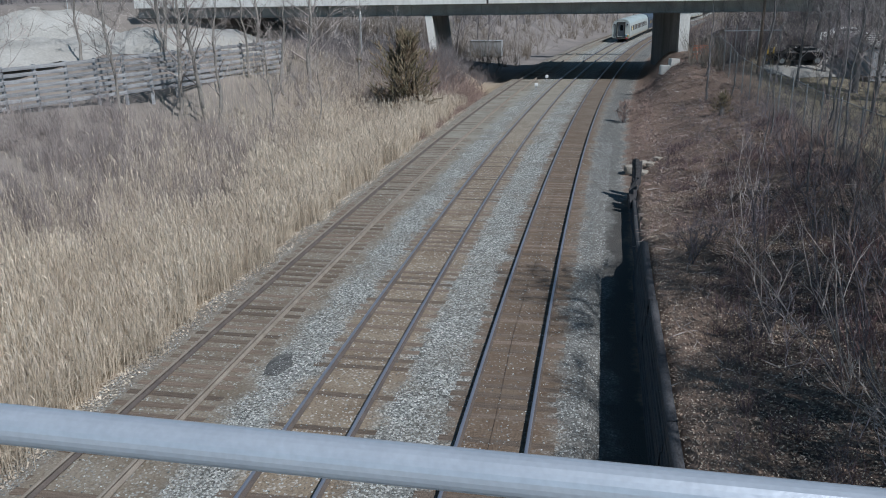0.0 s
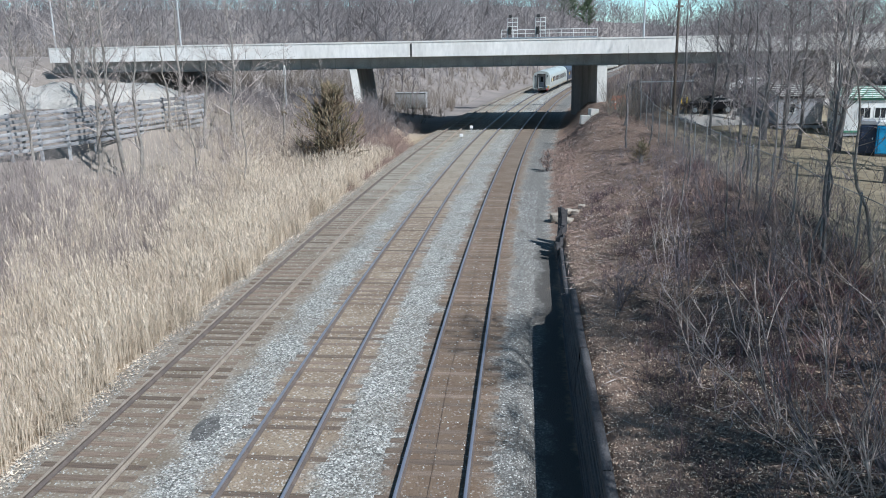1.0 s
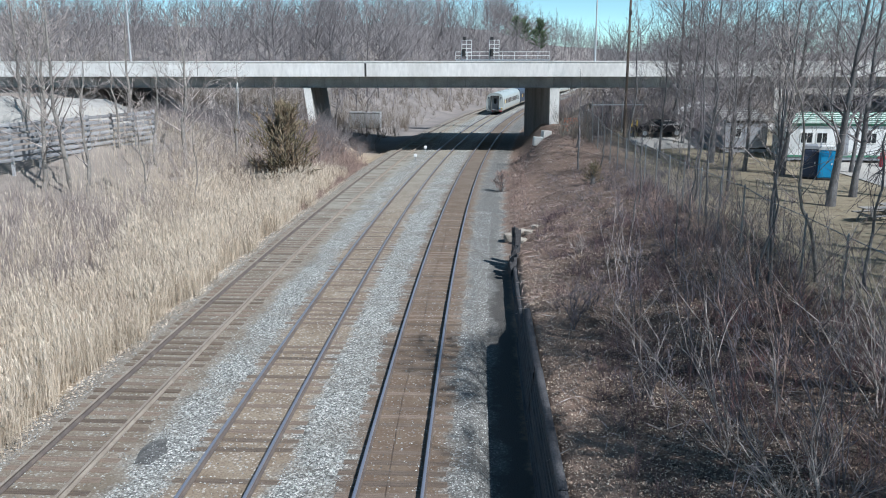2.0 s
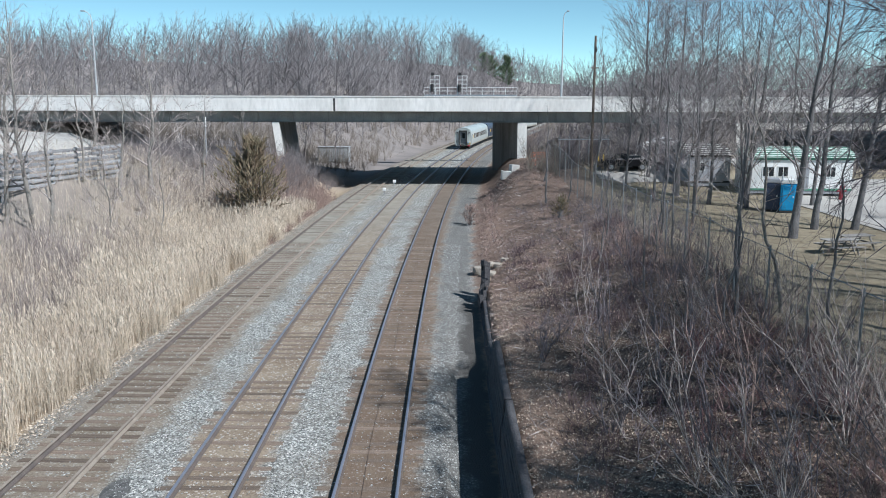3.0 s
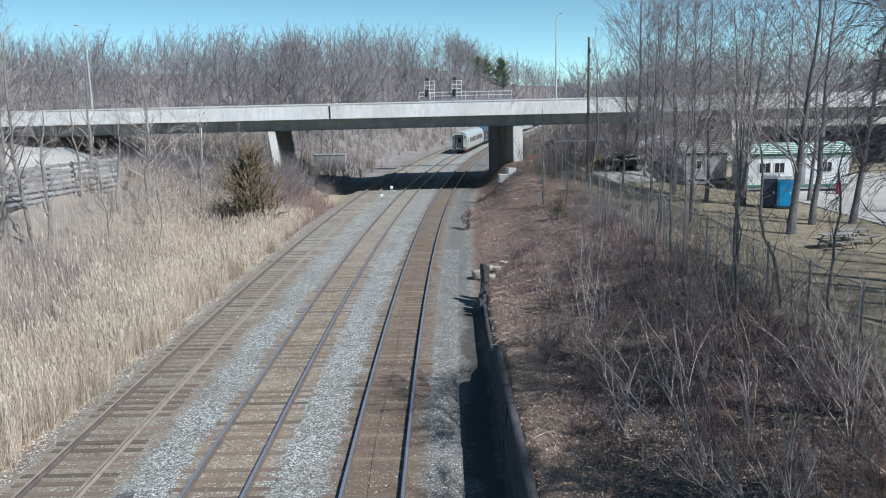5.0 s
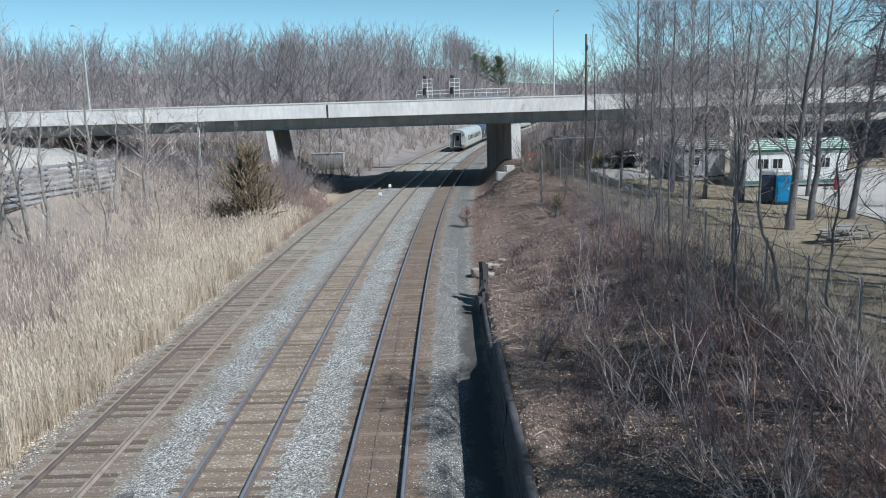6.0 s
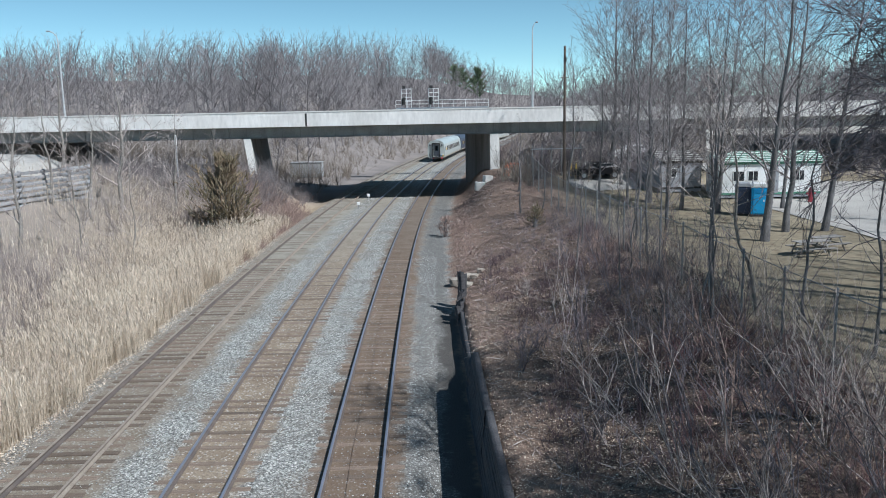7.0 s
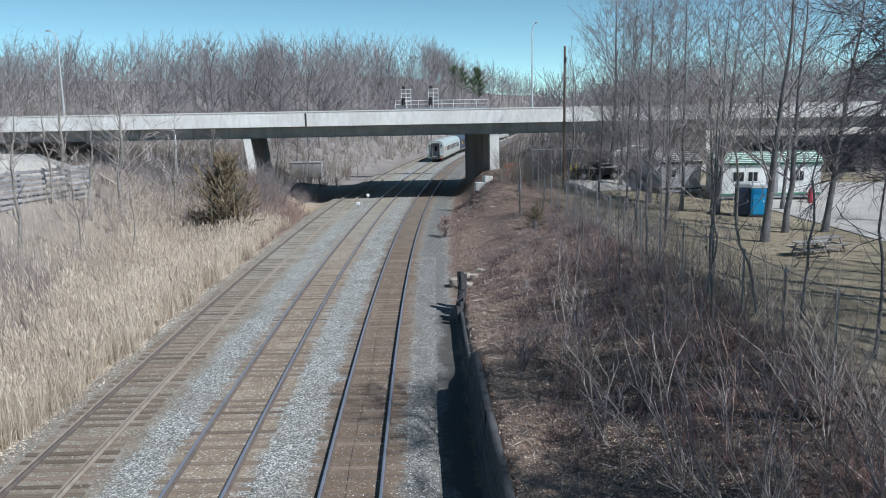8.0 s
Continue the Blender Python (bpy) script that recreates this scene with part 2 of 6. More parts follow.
M_FARTWIG = mat("far_woods_twig", (0.29, 0.265, 0.265), (0.19, 0.172, 0.175), 0.05, 2, 0.95, 0, 0, 0.2, None, 0, 0.2, 0.3)
M_REED = mat("dry_reed", (0.67, 0.575, 0.46), (0.55, 0.465, 0.365), 0.5, 9, 0.85, 0, 0, 0.1, None, 0, 0.3, 0.16)
M_PLUME = mat("reed_plume", (0.68, 0.595, 0.49), (0.50, 0.42, 0.34), 0.5, 9, 0.95, 0, 0, 0.2, None, 0, 0.2, 0.3)
M_CEDAR = mat("cedar_foliage", (0.155, 0.135, 0.085), (0.25, 0.185, 0.13), 1.0, 6, 0.9, 0, 0, 0.25, None, 0, 0.2, 0.35)
M_PINE = mat("pine_needles", (0.085, 0.125, 0.075), (0.13, 0.165, 0.10), 1.0, 6, 0.9, 0, 0, 0.25, None, 0, 0.2, 0.3)
M_GALV = mat("galvanised_steel", (0.52, 0.54, 0.57), (0.44, 0.46, 0.49), 6, 70, 0.38, 0.75, 0.03, 0.06)
M_POST = mat("dull_zinc_post", (0.30, 0.305, 0.31), (0.22, 0.225, 0.23), 6, 70, 0.6, 0.3, 0, 0.1)
M_WIRE = mat("dull_wire", (0.12, 0.122, 0.125), (0.085, 0.087, 0.09), 6, 70, 0.6, 0.5, 0, 0.06)
M_RED_DARK = mat("dark_bramble", (0.27, 0.15, 0.155), (0.16, 0.09, 0.095), 1, 9, 0.9, 0, 0, 0.2, None, 0, 0.3, 0.3)
M_STAIN = mat("oily_gravel", (0.07, 0.069, 0.067), (0.15, 0.146, 0.14), 4, 25, 0.7, 0, 0.6, 0.4)
M_PIPE = mat("painted_grey_pipe", (0.52, 0.56, 0.63), (0.47, 0.51, 0.58), 8, 90, 0.34, 0.3, 0.02, 0.05)
M_COACH = mat("coach_grey_paint", (0.50, 0.53, 0.51), (0.44, 0.47, 0.45), 0.6, 20, 0.45, 0.1, 0.03, 0.06)
M_NAVYCOACH = mat("navy_coach_paint", (0.075, 0.095, 0.13), (0.06, 0.078, 0.11), 0.6, 20, 0.45, 0.1, 0.03, 0.08)
M_ROOF = mat("coach_roof_paint", (0.47, 0.53, 0.53), (0.41, 0.47, 0.47), 0.5, 9, 0.5, 0.1, 0.04, 0.07)
M_DARK = mat("dark_steel", (0.035, 0.035, 0.04), (0.06, 0.055, 0.05), 3, 30, 0.7, 0.2, 0.1)
M_RUBBER = mat("black_rubber", (0.02, 0.02, 0.022), (0.035, 0.035, 0.035), 3, 30, 0.7, 0, 0.1)
M_GLASS = mat("tinted_window", (0.02, 0.024, 0.028), (0.03, 0.034, 0.04), 1, 5, 0.08, 0, 0, 0.05)
M_YELLOW = mat("yellow_paint", (0.75, 0.50, 0.05), (0.65, 0.43, 0.05), 2, 30, 0.5, 0, 0.05, 0.1)
M_RED = mat("red_paint", (0.44, 0.05, 0.07), (0.34, 0.045, 0.06), 2, 30, 0.5, 0, 0.05, 0.1)
M_BLUE = mat("blue_plastic", (0.03, 0.36, 0.68), (0.025, 0.30, 0.60), 2, 30, 0.45, 0, 0.03, 0.08)
M_NAVY = mat("dark_blue_plastic", (0.045, 0.06, 0.11), (0.035, 0.05, 0.09), 2, 30, 0.5, 0, 0.03, 0.08)
M_ORANGE = mat("orange_plastic", (0.80, 0.20, 0.08), (0.7, 0.17, 0.07), 2, 30, 0.5, 0, 0.03, 0.1)
M_WHITE = mat("white_siding", (0.80, 0.80, 0.79), (0.70, 0.70, 0.69), 0.7, 16, 0.6, 0, 0.05, 0.06)
M_GREY_SIDING = mat("grey_siding", (0.36, 0.37, 0.40), (0.30, 0.31, 0.33), 0.7, 16, 0.65, 0, 0.05, 0.08)
M_DULL_METAL = mat("dull_ribbed_metal", (0.40, 0.405, 0.41), (0.32, 0.325, 0.33), 0.7, 16, 0.65, 0, 0.05, 0.1)
M_PALE_METAL = mat("pale_ribbed_metal", (0.58, 0.59, 0.60), (0.48, 0.49, 0.50), 0.7, 16, 0.6, 0, 0.05, 0.08)
M_GREEN = mat("green_trim", (0.10, 0.28, 0.19), (0.08, 0.23, 0.16), 1, 20, 0.55, 0, 0.03, 0.1)
M_GREEN_ROOF = mat("pale_green_roof", (0.64, 0.70, 0.66), (0.55, 0.62, 0.58), 1, 20, 0.6, 0, 0.05, 0.1)
M_SAND = mat("pale_sand_heap", (0.50, 0.48, 0.45), (0.40, 0.38, 0.35), 0.4, 6, 0.95, 0, 0.5, 0.12)
M_ROCK = mat("pale_limestone", (0.45, 0.40, 0.34), (0.32, 0.28, 0.235), 2, 20, 0.9, 0, 0.4, 0.2, None, 0.2)
M_BRUSHLEAF = mat("dead_leaf", (0.46, 0.35, 0.27), (0.25, 0.18, 0.135), 1, 9, 0.8, 0, 0, 0.2, None, 0, 0.3, 0.6)
M_CARDARK = mat("black_car_paint", (0.015, 0.015, 0.018), (0.02, 0.02, 0.024), 1, 20, 0.25, 0.2, 0, 0.05)


# ---- building helpers ----
def part(name, bm, material, parent=None, label=""):
    """Links a bmesh, or (verts, faces), as one mesh object under a thing."""
    me = bpy.data.meshes.new(name)
    if isinstance(bm, tuple):
        fill(me, *bm)
    else:
        bm.to_mesh(me)
        bm.free()
    me.materials.append(material)
    ob = new(name, me)
    if parent is not None:
        ob.parent = parent
    if label:
        tagged(ob, label)
    return ob


def fill(me, verts, faces):
    """Fast mesh from arrays: verts (n, 3), faces (m, 3 or 4)."""
    verts, faces = np.asarray(verts, np.float32), np.asarray(faces, np.int32)
    me.vertices.add(len(verts))
    me.vertices.foreach_set("co", verts.ravel())
    k = faces.shape[1]
    me.loops.add(faces.size)
    me.loops.foreach_set("vertex_index", faces.ravel())
    me.polygons.add(len(faces))
    me.polygons.foreach_set("loop_start", np.arange(0, faces.size, k, dtype=np.int32))
    me.polygons.foreach_set("loop_total", np.full(len(faces), k, np.int32))
    me.update(calc_edges=True)
    me.validate()


def smooth(ob):
    for p in ob.data.polygons:
        p.use_smooth = True
    return ob


def empty(name, m, label, category, group="", kind=""):
    ob = new(name)
    ob.matrix_world = m
    return tagged(ob, label, category, group, kind)


def box(bm, x0, x1, y0, y1, z0, z1, bevel=0.0):
    r = bmesh.ops.create_cube(bm, size=1.0)
    vs = r["verts"]
    bmesh.ops.scale(bm, vec=(x1 - x0, y1 - y0, z1 - z0), verts=vs)
    bmesh.ops.translate(bm, vec=((x0 + x1) / 2, (y0 + y1) / 2, (z0 + z1) / 2), verts=vs)
    if bevel:
        es = list({e for v in vs for e in v.link_edges})
        bmesh.ops.bevel(bm, geom=es, offset=bevel, segments=2, affect='EDGES', profile=0.5)
    return bm


def boxed(*a, **k):
    return box(bmesh.new(), *a, **k)


def rod(bm, p0, p1, r0, r1=None, sides=8):
    p0, p1 = Vector(p0), Vector(p1)
    d = p1 - p0
    r1 = r0 if r1 is None else r1
    m = Matrix.Translation((p0 + p1) / 2) @ d.to_track_quat('Z', 'Y').to_matrix().to_4x4()
    bmesh.ops.create_cone(bm, cap_ends=True, segments=sides, radius1=r0, radius2=r1, depth=d.length, matrix=m)
    return bm


def pipe(bm, pts, r, sides=8):
    for a, b in zip(pts, pts[1:]):
        rod(bm, a, b, r, r, sides)
    return bm


def extrude_profile(profile, stations, closed=True):
    """Sweep: profile of (across, up), stations of 4x4 poses. Returns verts, quads."""
    n = len(profile)
    vs = [m @ Vector((a, 0, h)) for m in stations for a, h in profile]
    fs = [(i * n + j, i * n + (j + 1) % n, (i + 1) * n + (j + 1) % n, (i + 1) * n + j)
          for i in range(len(stations) - 1) for j in range(n if closed else n - 1)]
    return np.array([tuple(v) for v in vs]), np.array(fs)


def tubes(segs, sides=3):
    """Branches: rows (x0, y0, z0, x1, y1, z1, r0, r1) to open prisms. Returns verts, quads."""
    s = np.asarray(segs, float)
    a, b = s[:, 0:3], s[:, 3:6]
    d = b - a
    d /= np.linalg.norm(d, axis=1)[:, None] + 1e-9
    ref = np.where(np.abs(d[:, 2:3]) > 0.9, np.array([[1.0, 0, 0]]), np.array([[0, 0, 1.0]]))
    e1 = np.cross(d, ref)
    e1 /= np.linalg.norm(e1, axis=1)[:, None] + 1e-9
    e2 = np.cross(d, e1)
    ang = np.arange(sides) * 2 * math.pi / sides
    ring = e1[:, None, :] * np.cos(ang)[None, :, None] + e2[:, None, :] * np.sin(ang)[None, :, None]
    va = a[:, None, :] + ring * s[:, 6][:, None, None]
    vb = b[:, None, :] + ring * s[:, 7][:, None, None]
    verts = np.concatenate([va, vb], axis=1).reshape(-1, 3)
    base = (np.arange(len(s)) * 2 * sides)[:, None]
    j = np.arange(sides)
    k = (j + 1) % sides
    quad = np.stack([j, k, k + sides, j + sides], axis=1)
    return verts, (base[:, :, None] + quad[None]).reshape(-1, 4)


def ribbons(segs):
    """Thin far branches as narrow blades. Returns verts, quads."""
    s = np.asarray(segs, float)
    a, b = s[:, 0:3], s[:, 3:6]
    d = b - a
    side = np.stack([d[:, 2] + 0.3, np.zeros(len(s)), -d[:, 0]], 1)
    side[:, 1] = 0.35 * np.sin(np.arange(len(s)) * 2.1) * np.linalg.norm(side, axis=1)
    side /= np.linalg.norm(side, axis=1)[:, None] + 1e-9
    v = np.stack([a - side * s[:, 6:7], a + side * s[:, 6:7], b + side * s[:, 7:8], b - side * s[:, 7:8]], 1).reshape(-1, 3)
    return v, np.arange(len(v)).reshape(-1, 4)


def joined(*pieces):
    vs, fs, off = [], [], 0
    for v, f in pieces:
        vs.append(v), fs.append(f + off)
        off += len(v)
    return np.concatenate(vs), np.concatenate(fs)


# ---- the lie of the land ----
def bend(y):
    """How far the tracks have curved to the right at y."""
    t = min(max(y, -20.0), 260.0)
    x = 9.15e-4 * t * t / 2 + 3.16e-6 * t ** 3 / 6
    return x + (y - t) * ((9.15e-4 * t + 3.16e-6 * t * t / 2) if y > t else -0.0183)


def heading(y):
    return math.atan((bend(y + 0.5) - bend(y - 0.5)))


def ease(a, b, x):
    t = min(max((x - a) / (b - a), 0.0), 1.0)
    return t * t * (3 - 2 * t)


def ground_z(x, y):
    u = x - bend(y)
    lump = noise.noise((x * 0.35, y * 0.35, 0.3)) * 0.16 + noise.noise((x * 0.09, y * 0.09, 5.1)) * 0.5
    z = -0.195
    # left: shoulder, ditch with reeds, rise to the fence
    z += -0.45 * ease(-11.4, -12.8, u) + 0.6 * ease(-15, -20, u) + 2.6 * ease(-19, -33, u)
    # right: toe of the bank, bank, park
    if u > 0.0:
        wall = 1 - ease(27, 29, y) * 0.55 - ease(37, 39, y) * 0.45
        toe = wall * (1.65 * ease(1.85, 2.05, u) - 0.4 * ease(0.1, 0.7, u)) + (1 - wall) * (0.25 * ease(1.2, 2.6, u))
        crest = 2.15 + 0.25 * ease(45, 70, y) + 0.3 * noise.noise((0.1, y * 0.08, 0))
        rise = ease(1.6, 9.8, u) * 0.55 + min(max((u - 1.9) / 7.6, 0), 1) * 0.45
        z += toe + (crest + 0.24 - toe) * rise
        z -= (crest - 1.2) * ease(11.5, 17.0, x) * (1 - ease(88, 100, y))
    z += 2.4 * ease(-13.2, -17.5, u) * ease(60, 76, y) * (1 - ease(83.5, 90, y)) * (1 - 0.8 * ease(-22, -32, u))
    z += 1.7 * ease(2.2, 4.9, u) * (1 - 0.8 * ease(5.5, 9.0, u)) * ease(58, 73, y) * (1 - ease(88, 100, y))
    off = ease(-12.0, -14.0, u) + ease(2.1, 3.5, u)
    z += lump * off * (1 - 0.8 * ease(14, 18, x) * (1 - ease(70, 80, y)))
    z += (0.20 * noise.noise((x * 0.5, y * 0.5, 7.0)) - 0.06) * ease(2.4, 3.6, u) * (1 - ease(9.6, 10.6, u)) * (1 - ease(60, 70, y))
    # hills beyond the road bridge
    z += 7.5 * ease(125, 230, y) * ease(-16, -60, u) + 2.5 * ease(112, 150, y) * ease(-14, -28, u)
    z += 6.0 * ease(125, 240, y) * ease(12, 60, u)
    z += (10.5 + 5.0 * noise.noise((x * 0.018, y * 0.018, 9.0))) * ease(225, 330, y) * (1 - 0.62 * ease(0.02, 0.09, x / max(y, 50.0)))
    z += 2.0 * ease(62, 79, y) * ease(12, 16, x) * (1 - ease(30, 38, x)) * (1 - ease(100, 115, y))
    z += 3.3 * ease(97, 111, y) * ease(19, 30, x) * (1 - ease(130, 150, y))
    z += 1.9 * ease(-19.5, -24, u) * ease(51, 58, y) * (1 - ease(64, 76, y))
    z += 5.5 * ease(-34, -43, x) * (ease(81.5, 88, y) * (1 - ease(104, 118, y)))
    z += 5.5 * ease(90, 100, x) * (ease(62, 76, y) * (1 - ease(94, 110, y)))
    return z


def axis_steps(spec):
    out = []
    for a, b, s in spec:
        out += list(np.arange(a, b - 1e-6, s))
    return out + [spec[-1][1]]


def build_ground():
    us = axis_steps([(-900, -200, 70), (-200, -60, 10), (-60, -20, 1.6), (-20, -10.5, 0.7), (-10.5, 0.0, 1.05), (0.0, 4.0, 0.2), (4.0, 20, 0.6), (20, 70, 2.0), (70, 200, 10), (200, 900, 70)])
    ys = axis_steps([(-900, -120, 78), (-120, 0, 10), (0, 70, 0.8), (70, 130, 1.5), (130, 300, 5), (300, 1500, 80)])
    verts = [(u + bend(y), y, ground_z(u + bend(y), y)) for y in ys for u in us]
    n = len(us)
    i, j = np.meshgrid(np.arange(len(ys) - 1), np.arange(n - 1), indexing='ij')
    a = (i * n + j).ravel()
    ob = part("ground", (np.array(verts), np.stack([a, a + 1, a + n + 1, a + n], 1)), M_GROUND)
    lay = ob.data.uv_layers.new(name="lateral")
    idx = np.empty(len(ob.data.loops), np.int32)
    ob.data.loops.foreach_get("vertex_index", idx)
    uv = np.array([(u, y) for y in ys for u in us], np.float32)[idx]
    lay.data.foreach_set("uv", uv.ravel())
    smooth(ob)
    return tagged(ob, "railway cutting ground with grey ballast, straw and leaf litter", "ground", kind="structure")


build_ground()


# ---- tracks ----
TRACKS = ((-9.72, False), (-5.56, True), (-1.65, True))
RAIL_FOOT = [(-0.07, -0.172), (0.07, -0.172), (0.07, -0.155), (0.012, -0.13), (0.012, -0.045), (-0.012, -0.045), (-0.012, -0.13), (-0.07, -0.155)]
RAIL_HEAD = [(-0.036, -0.045), (0.036, -0.045), (0.037, -0.008), (0.028, 0.0), (-0.028, 0.0), (-0.037, -0.008)]


def at_track(u, y, z=0.0):
    return pose(u + bend(y), y, z, 0, 0, -math.degrees(heading(y)))


track_things = []
for u, busy in TRACKS:
    thing = empty("railway_track", Matrix.Identity(4),
                  "railway track with bluish worn rails on a rusty bed" if busy else "dull rusty railway track half sunk in grey dirt", "railway track", "parallel tracks")
    for side in (-0.7525, 0.7525):
        st = [at_track(u + side, y) for y in np.arange(-20, 330, 3.0)]
        # on the dull track the left rail's shade is put into a darker material
        rail = part("rail", extrude_profile(RAIL_FOOT, st), M_RAIL if busy or side < 0 else M_RUSTRAIL, thing)
        part("railhead", extrude_profile(RAIL_HEAD, st), M_HEAD if busy else M_RUSTRAIL, rail, "worn running surface of the rail")
    track_things.append(thing)

# ---- road bridge over the cutting ----
BY0, BY1 = 75.4, 93.4
# scaled 1.114 about the camera's eye (1.06 m down), so the bridge looks the same
BRIDGE_VIEW_SCALE = Matrix.Translation((0, 0, -1.06)) @ Matrix.Scale(1.114, 4)
bridge = empty("road_bridge", BRIDGE_VIEW_SCALE, "pale concrete road bridge on wall piers over the tracks", "bridge")
# deck, girders and edge beam take a darker concrete than the parapet
deck = part("deck", boxed(-43, 110, BY0 + 1.0, BY1 - 1.0, 7.35, 8.15), M_CONC_D, bridge, "dark grey concrete deck slab")
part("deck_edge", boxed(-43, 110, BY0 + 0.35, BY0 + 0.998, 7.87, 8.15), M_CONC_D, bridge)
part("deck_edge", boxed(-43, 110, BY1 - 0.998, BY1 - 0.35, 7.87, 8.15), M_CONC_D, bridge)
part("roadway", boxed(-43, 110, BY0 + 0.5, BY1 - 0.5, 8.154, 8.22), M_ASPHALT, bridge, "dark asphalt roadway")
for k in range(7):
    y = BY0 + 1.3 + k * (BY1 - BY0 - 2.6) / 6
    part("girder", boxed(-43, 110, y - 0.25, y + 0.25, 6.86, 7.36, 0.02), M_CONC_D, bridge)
beam = part("edge_beam", boxed(-43, 110, BY0 + 0.92, BY0 + 0.966, 6.95, 7.865), M_CONC_D, bridge, "grey concrete edge beam")
part("flange", boxed(-43, 110, BY0 + 0.76, BY0 + 1.04, 6.85, 6.946, 0.01), M_CONC_DARK, beam, "dark lower lip")
rib = None
for k in range(74):
    if rib is None:
        rib = part("stiffener", boxed(-0.035, 0.035, -0.12, -0.002, 6.95, 7.85), M_CONC_DARK, beam)
    ob = rib if k == 0 else new("stiffener", rib.data)
    ob.parent = beam
    ob.matrix_local = pose(-41.8 + k * 1.62, BY0 + 0.92, 0)
JOINTS = (-43, -8.75, 34, 110)
for side, y in ((0, BY0), (1, BY1)):
    for x0, x1 in zip(JOINTS, JOINTS[1:]):
        s = 1 if side == 0 else -1
        prof = [(0.0, 7.86), (0.45, 7.86), (0.45, 8.3), (0.30, 8.5), (0.24, 9.12), (0.0, 9.12)]
        v = [(x, y + s * a, z) for x in (x0 + 0.09, x1 - 0.09) for a, z in prof]
        n = len(prof)
        bm = bmesh.new()
        vs = [bm.verts.new(p) for p in v]
        for j in range(n):
            bm.faces.new((vs[j], vs[(j + 1) % n], vs[n + (j + 1) % n], vs[n + j]))
        bm.faces.new(vs[:n]), bm.faces.new(vs[n:])
        bmesh.ops.recalc_face_normals(bm, faces=bm.faces)
        bmesh.ops.bevel(bm, geom=list(bm.edges), offset=0.015, segments=1, affect='EDGES')
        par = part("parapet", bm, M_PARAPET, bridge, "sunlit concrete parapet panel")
        part("coping", boxed(x0 + 0.06, x1 - 0.06, min(y - s * 0.04, y + s * 0.3), max(y - s * 0.04, y + s * 0.3), 9.122, 9.23, 0.015), M_CONC, par)
for x in JOINTS[1:-1]:
    part("joint_plate", boxed(x - 0.12, x + 0.12, BY0 + 0.02, BY0 + 0.3, 7.9, 9.05), M_DARK, bridge, "dark expansion joint")


def wall_pier(xa, xb, lean, drift):
    """A wall along the tracks: front end from xa to xb, its foot shifted by lean, its far end by drift."""
    y0, y1 = BY0 + 0.7, BY1 - 1.2
    zt, zb = 6.86, -1.0
    bm = bmesh.new()
    ring = [(xa, y0), (xb, y0), (xb + drift, y1), (xa + drift, y1)]
    top = [bm.verts.new((x, y, zt)) for x, y in ring]
    foot = [bm.verts.new((x + lean, y, zb)) for x, y in ring]
    bm.faces.new(top), bm.faces.new(foot[::-1])
    for j in range(4):
        bm.faces.new((top[j], foot[j], foot[(j + 1) % 4], top[(j + 1) % 4]))
    bmesh.ops.recalc_face_normals(bm, faces=bm.faces)
    bmesh.ops.bevel(bm, geom=list(bm.edges), offset=0.03, segments=1, affect='EDGES')
    # the dark body carries the pier's shade, the thin end slab its sunlight
    body = part("pier", bm, M_CONC_DARK, bridge, "concrete wall pier with shade in its dark colour")
    bm = bmesh.new()
    ring = [(xa + 0.02, y0 - 0.05), (xb - 0.02, y0 - 0.05), (xb - 0.02, y0 - 0.004), (xa + 0.02, y0 - 0.004)]
    top = [bm.verts.new((x, y, zt)) for x, y in ring]
    foot = [bm.verts.new((x + lean, y, zb)) for x, y in ring]
    bm.faces.new(top), bm.faces.new(foot[::-1])
    for j in range(4):
        bm.faces.new((top[j], foot[j], foot[(j + 1) % 4], top[(j + 1) % 4]))
    bmesh.ops.recalc_face_normals(bm, faces=bm.faces)
    part("end_face", bm, M_PIER_LIT, body, "pale concrete end face with sunlight in its colour")
    return body


wall_pier(-14.6, -13.9, 1.0, -1.2)
wall_pier(8.05, 8.95, 0.05, -1.1)
wall_pier(28.4, 29.1, 0.3, -1.0)
wall_pier(72.0, 72.8, 0.3, -1.0)


def street_lamp(x, y, z, h, arm):
    t = empty("street_lamp", BRIDGE_VIEW_SCALE @ pose(x, y, z), "tall slender grey street lamp beside the road", "street lamp", "street lamps along the road")
    part("base", rod(bmesh.new(), (0, 0, 0), (0, 0, 0.3), 0.2, 0.16, 10), M_PALE_METAL, t)
    part("pole", rod(bmesh.new(), (0, 0, 0.25), (0, 0, h - 0.9), 0.12, 0.06, 8), M_PALE_METAL, t)
    a = [(0, 0, h - 0.9), (arm * 0.12, 0, h - 0.45), (arm * 0.45, 0, h - 0.12), (arm * 0.8, 0, h)]
    part("arm", pipe(bmesh.new(), a, 0.045, 6), M_PALE_METAL, t)
    part("lamp_head", boxed(min(arm * 0.75, arm * 1.25), max(arm * 0.75, arm * 1.25), -0.12, 0.12, h - 0.03, h + 0.1, 0.03), M_GREY_SIDING, t)
    return t


street_lamp(14.65, BY1 - 0.75, 8.22, 10.2, 0.5)
street_lamp(-51.8, BY1 - 0.75, 8.22, 10.0, -0.9)
street_lamp(-37.0, BY1 - 0.75, 8.22, 10.0, -0.9)


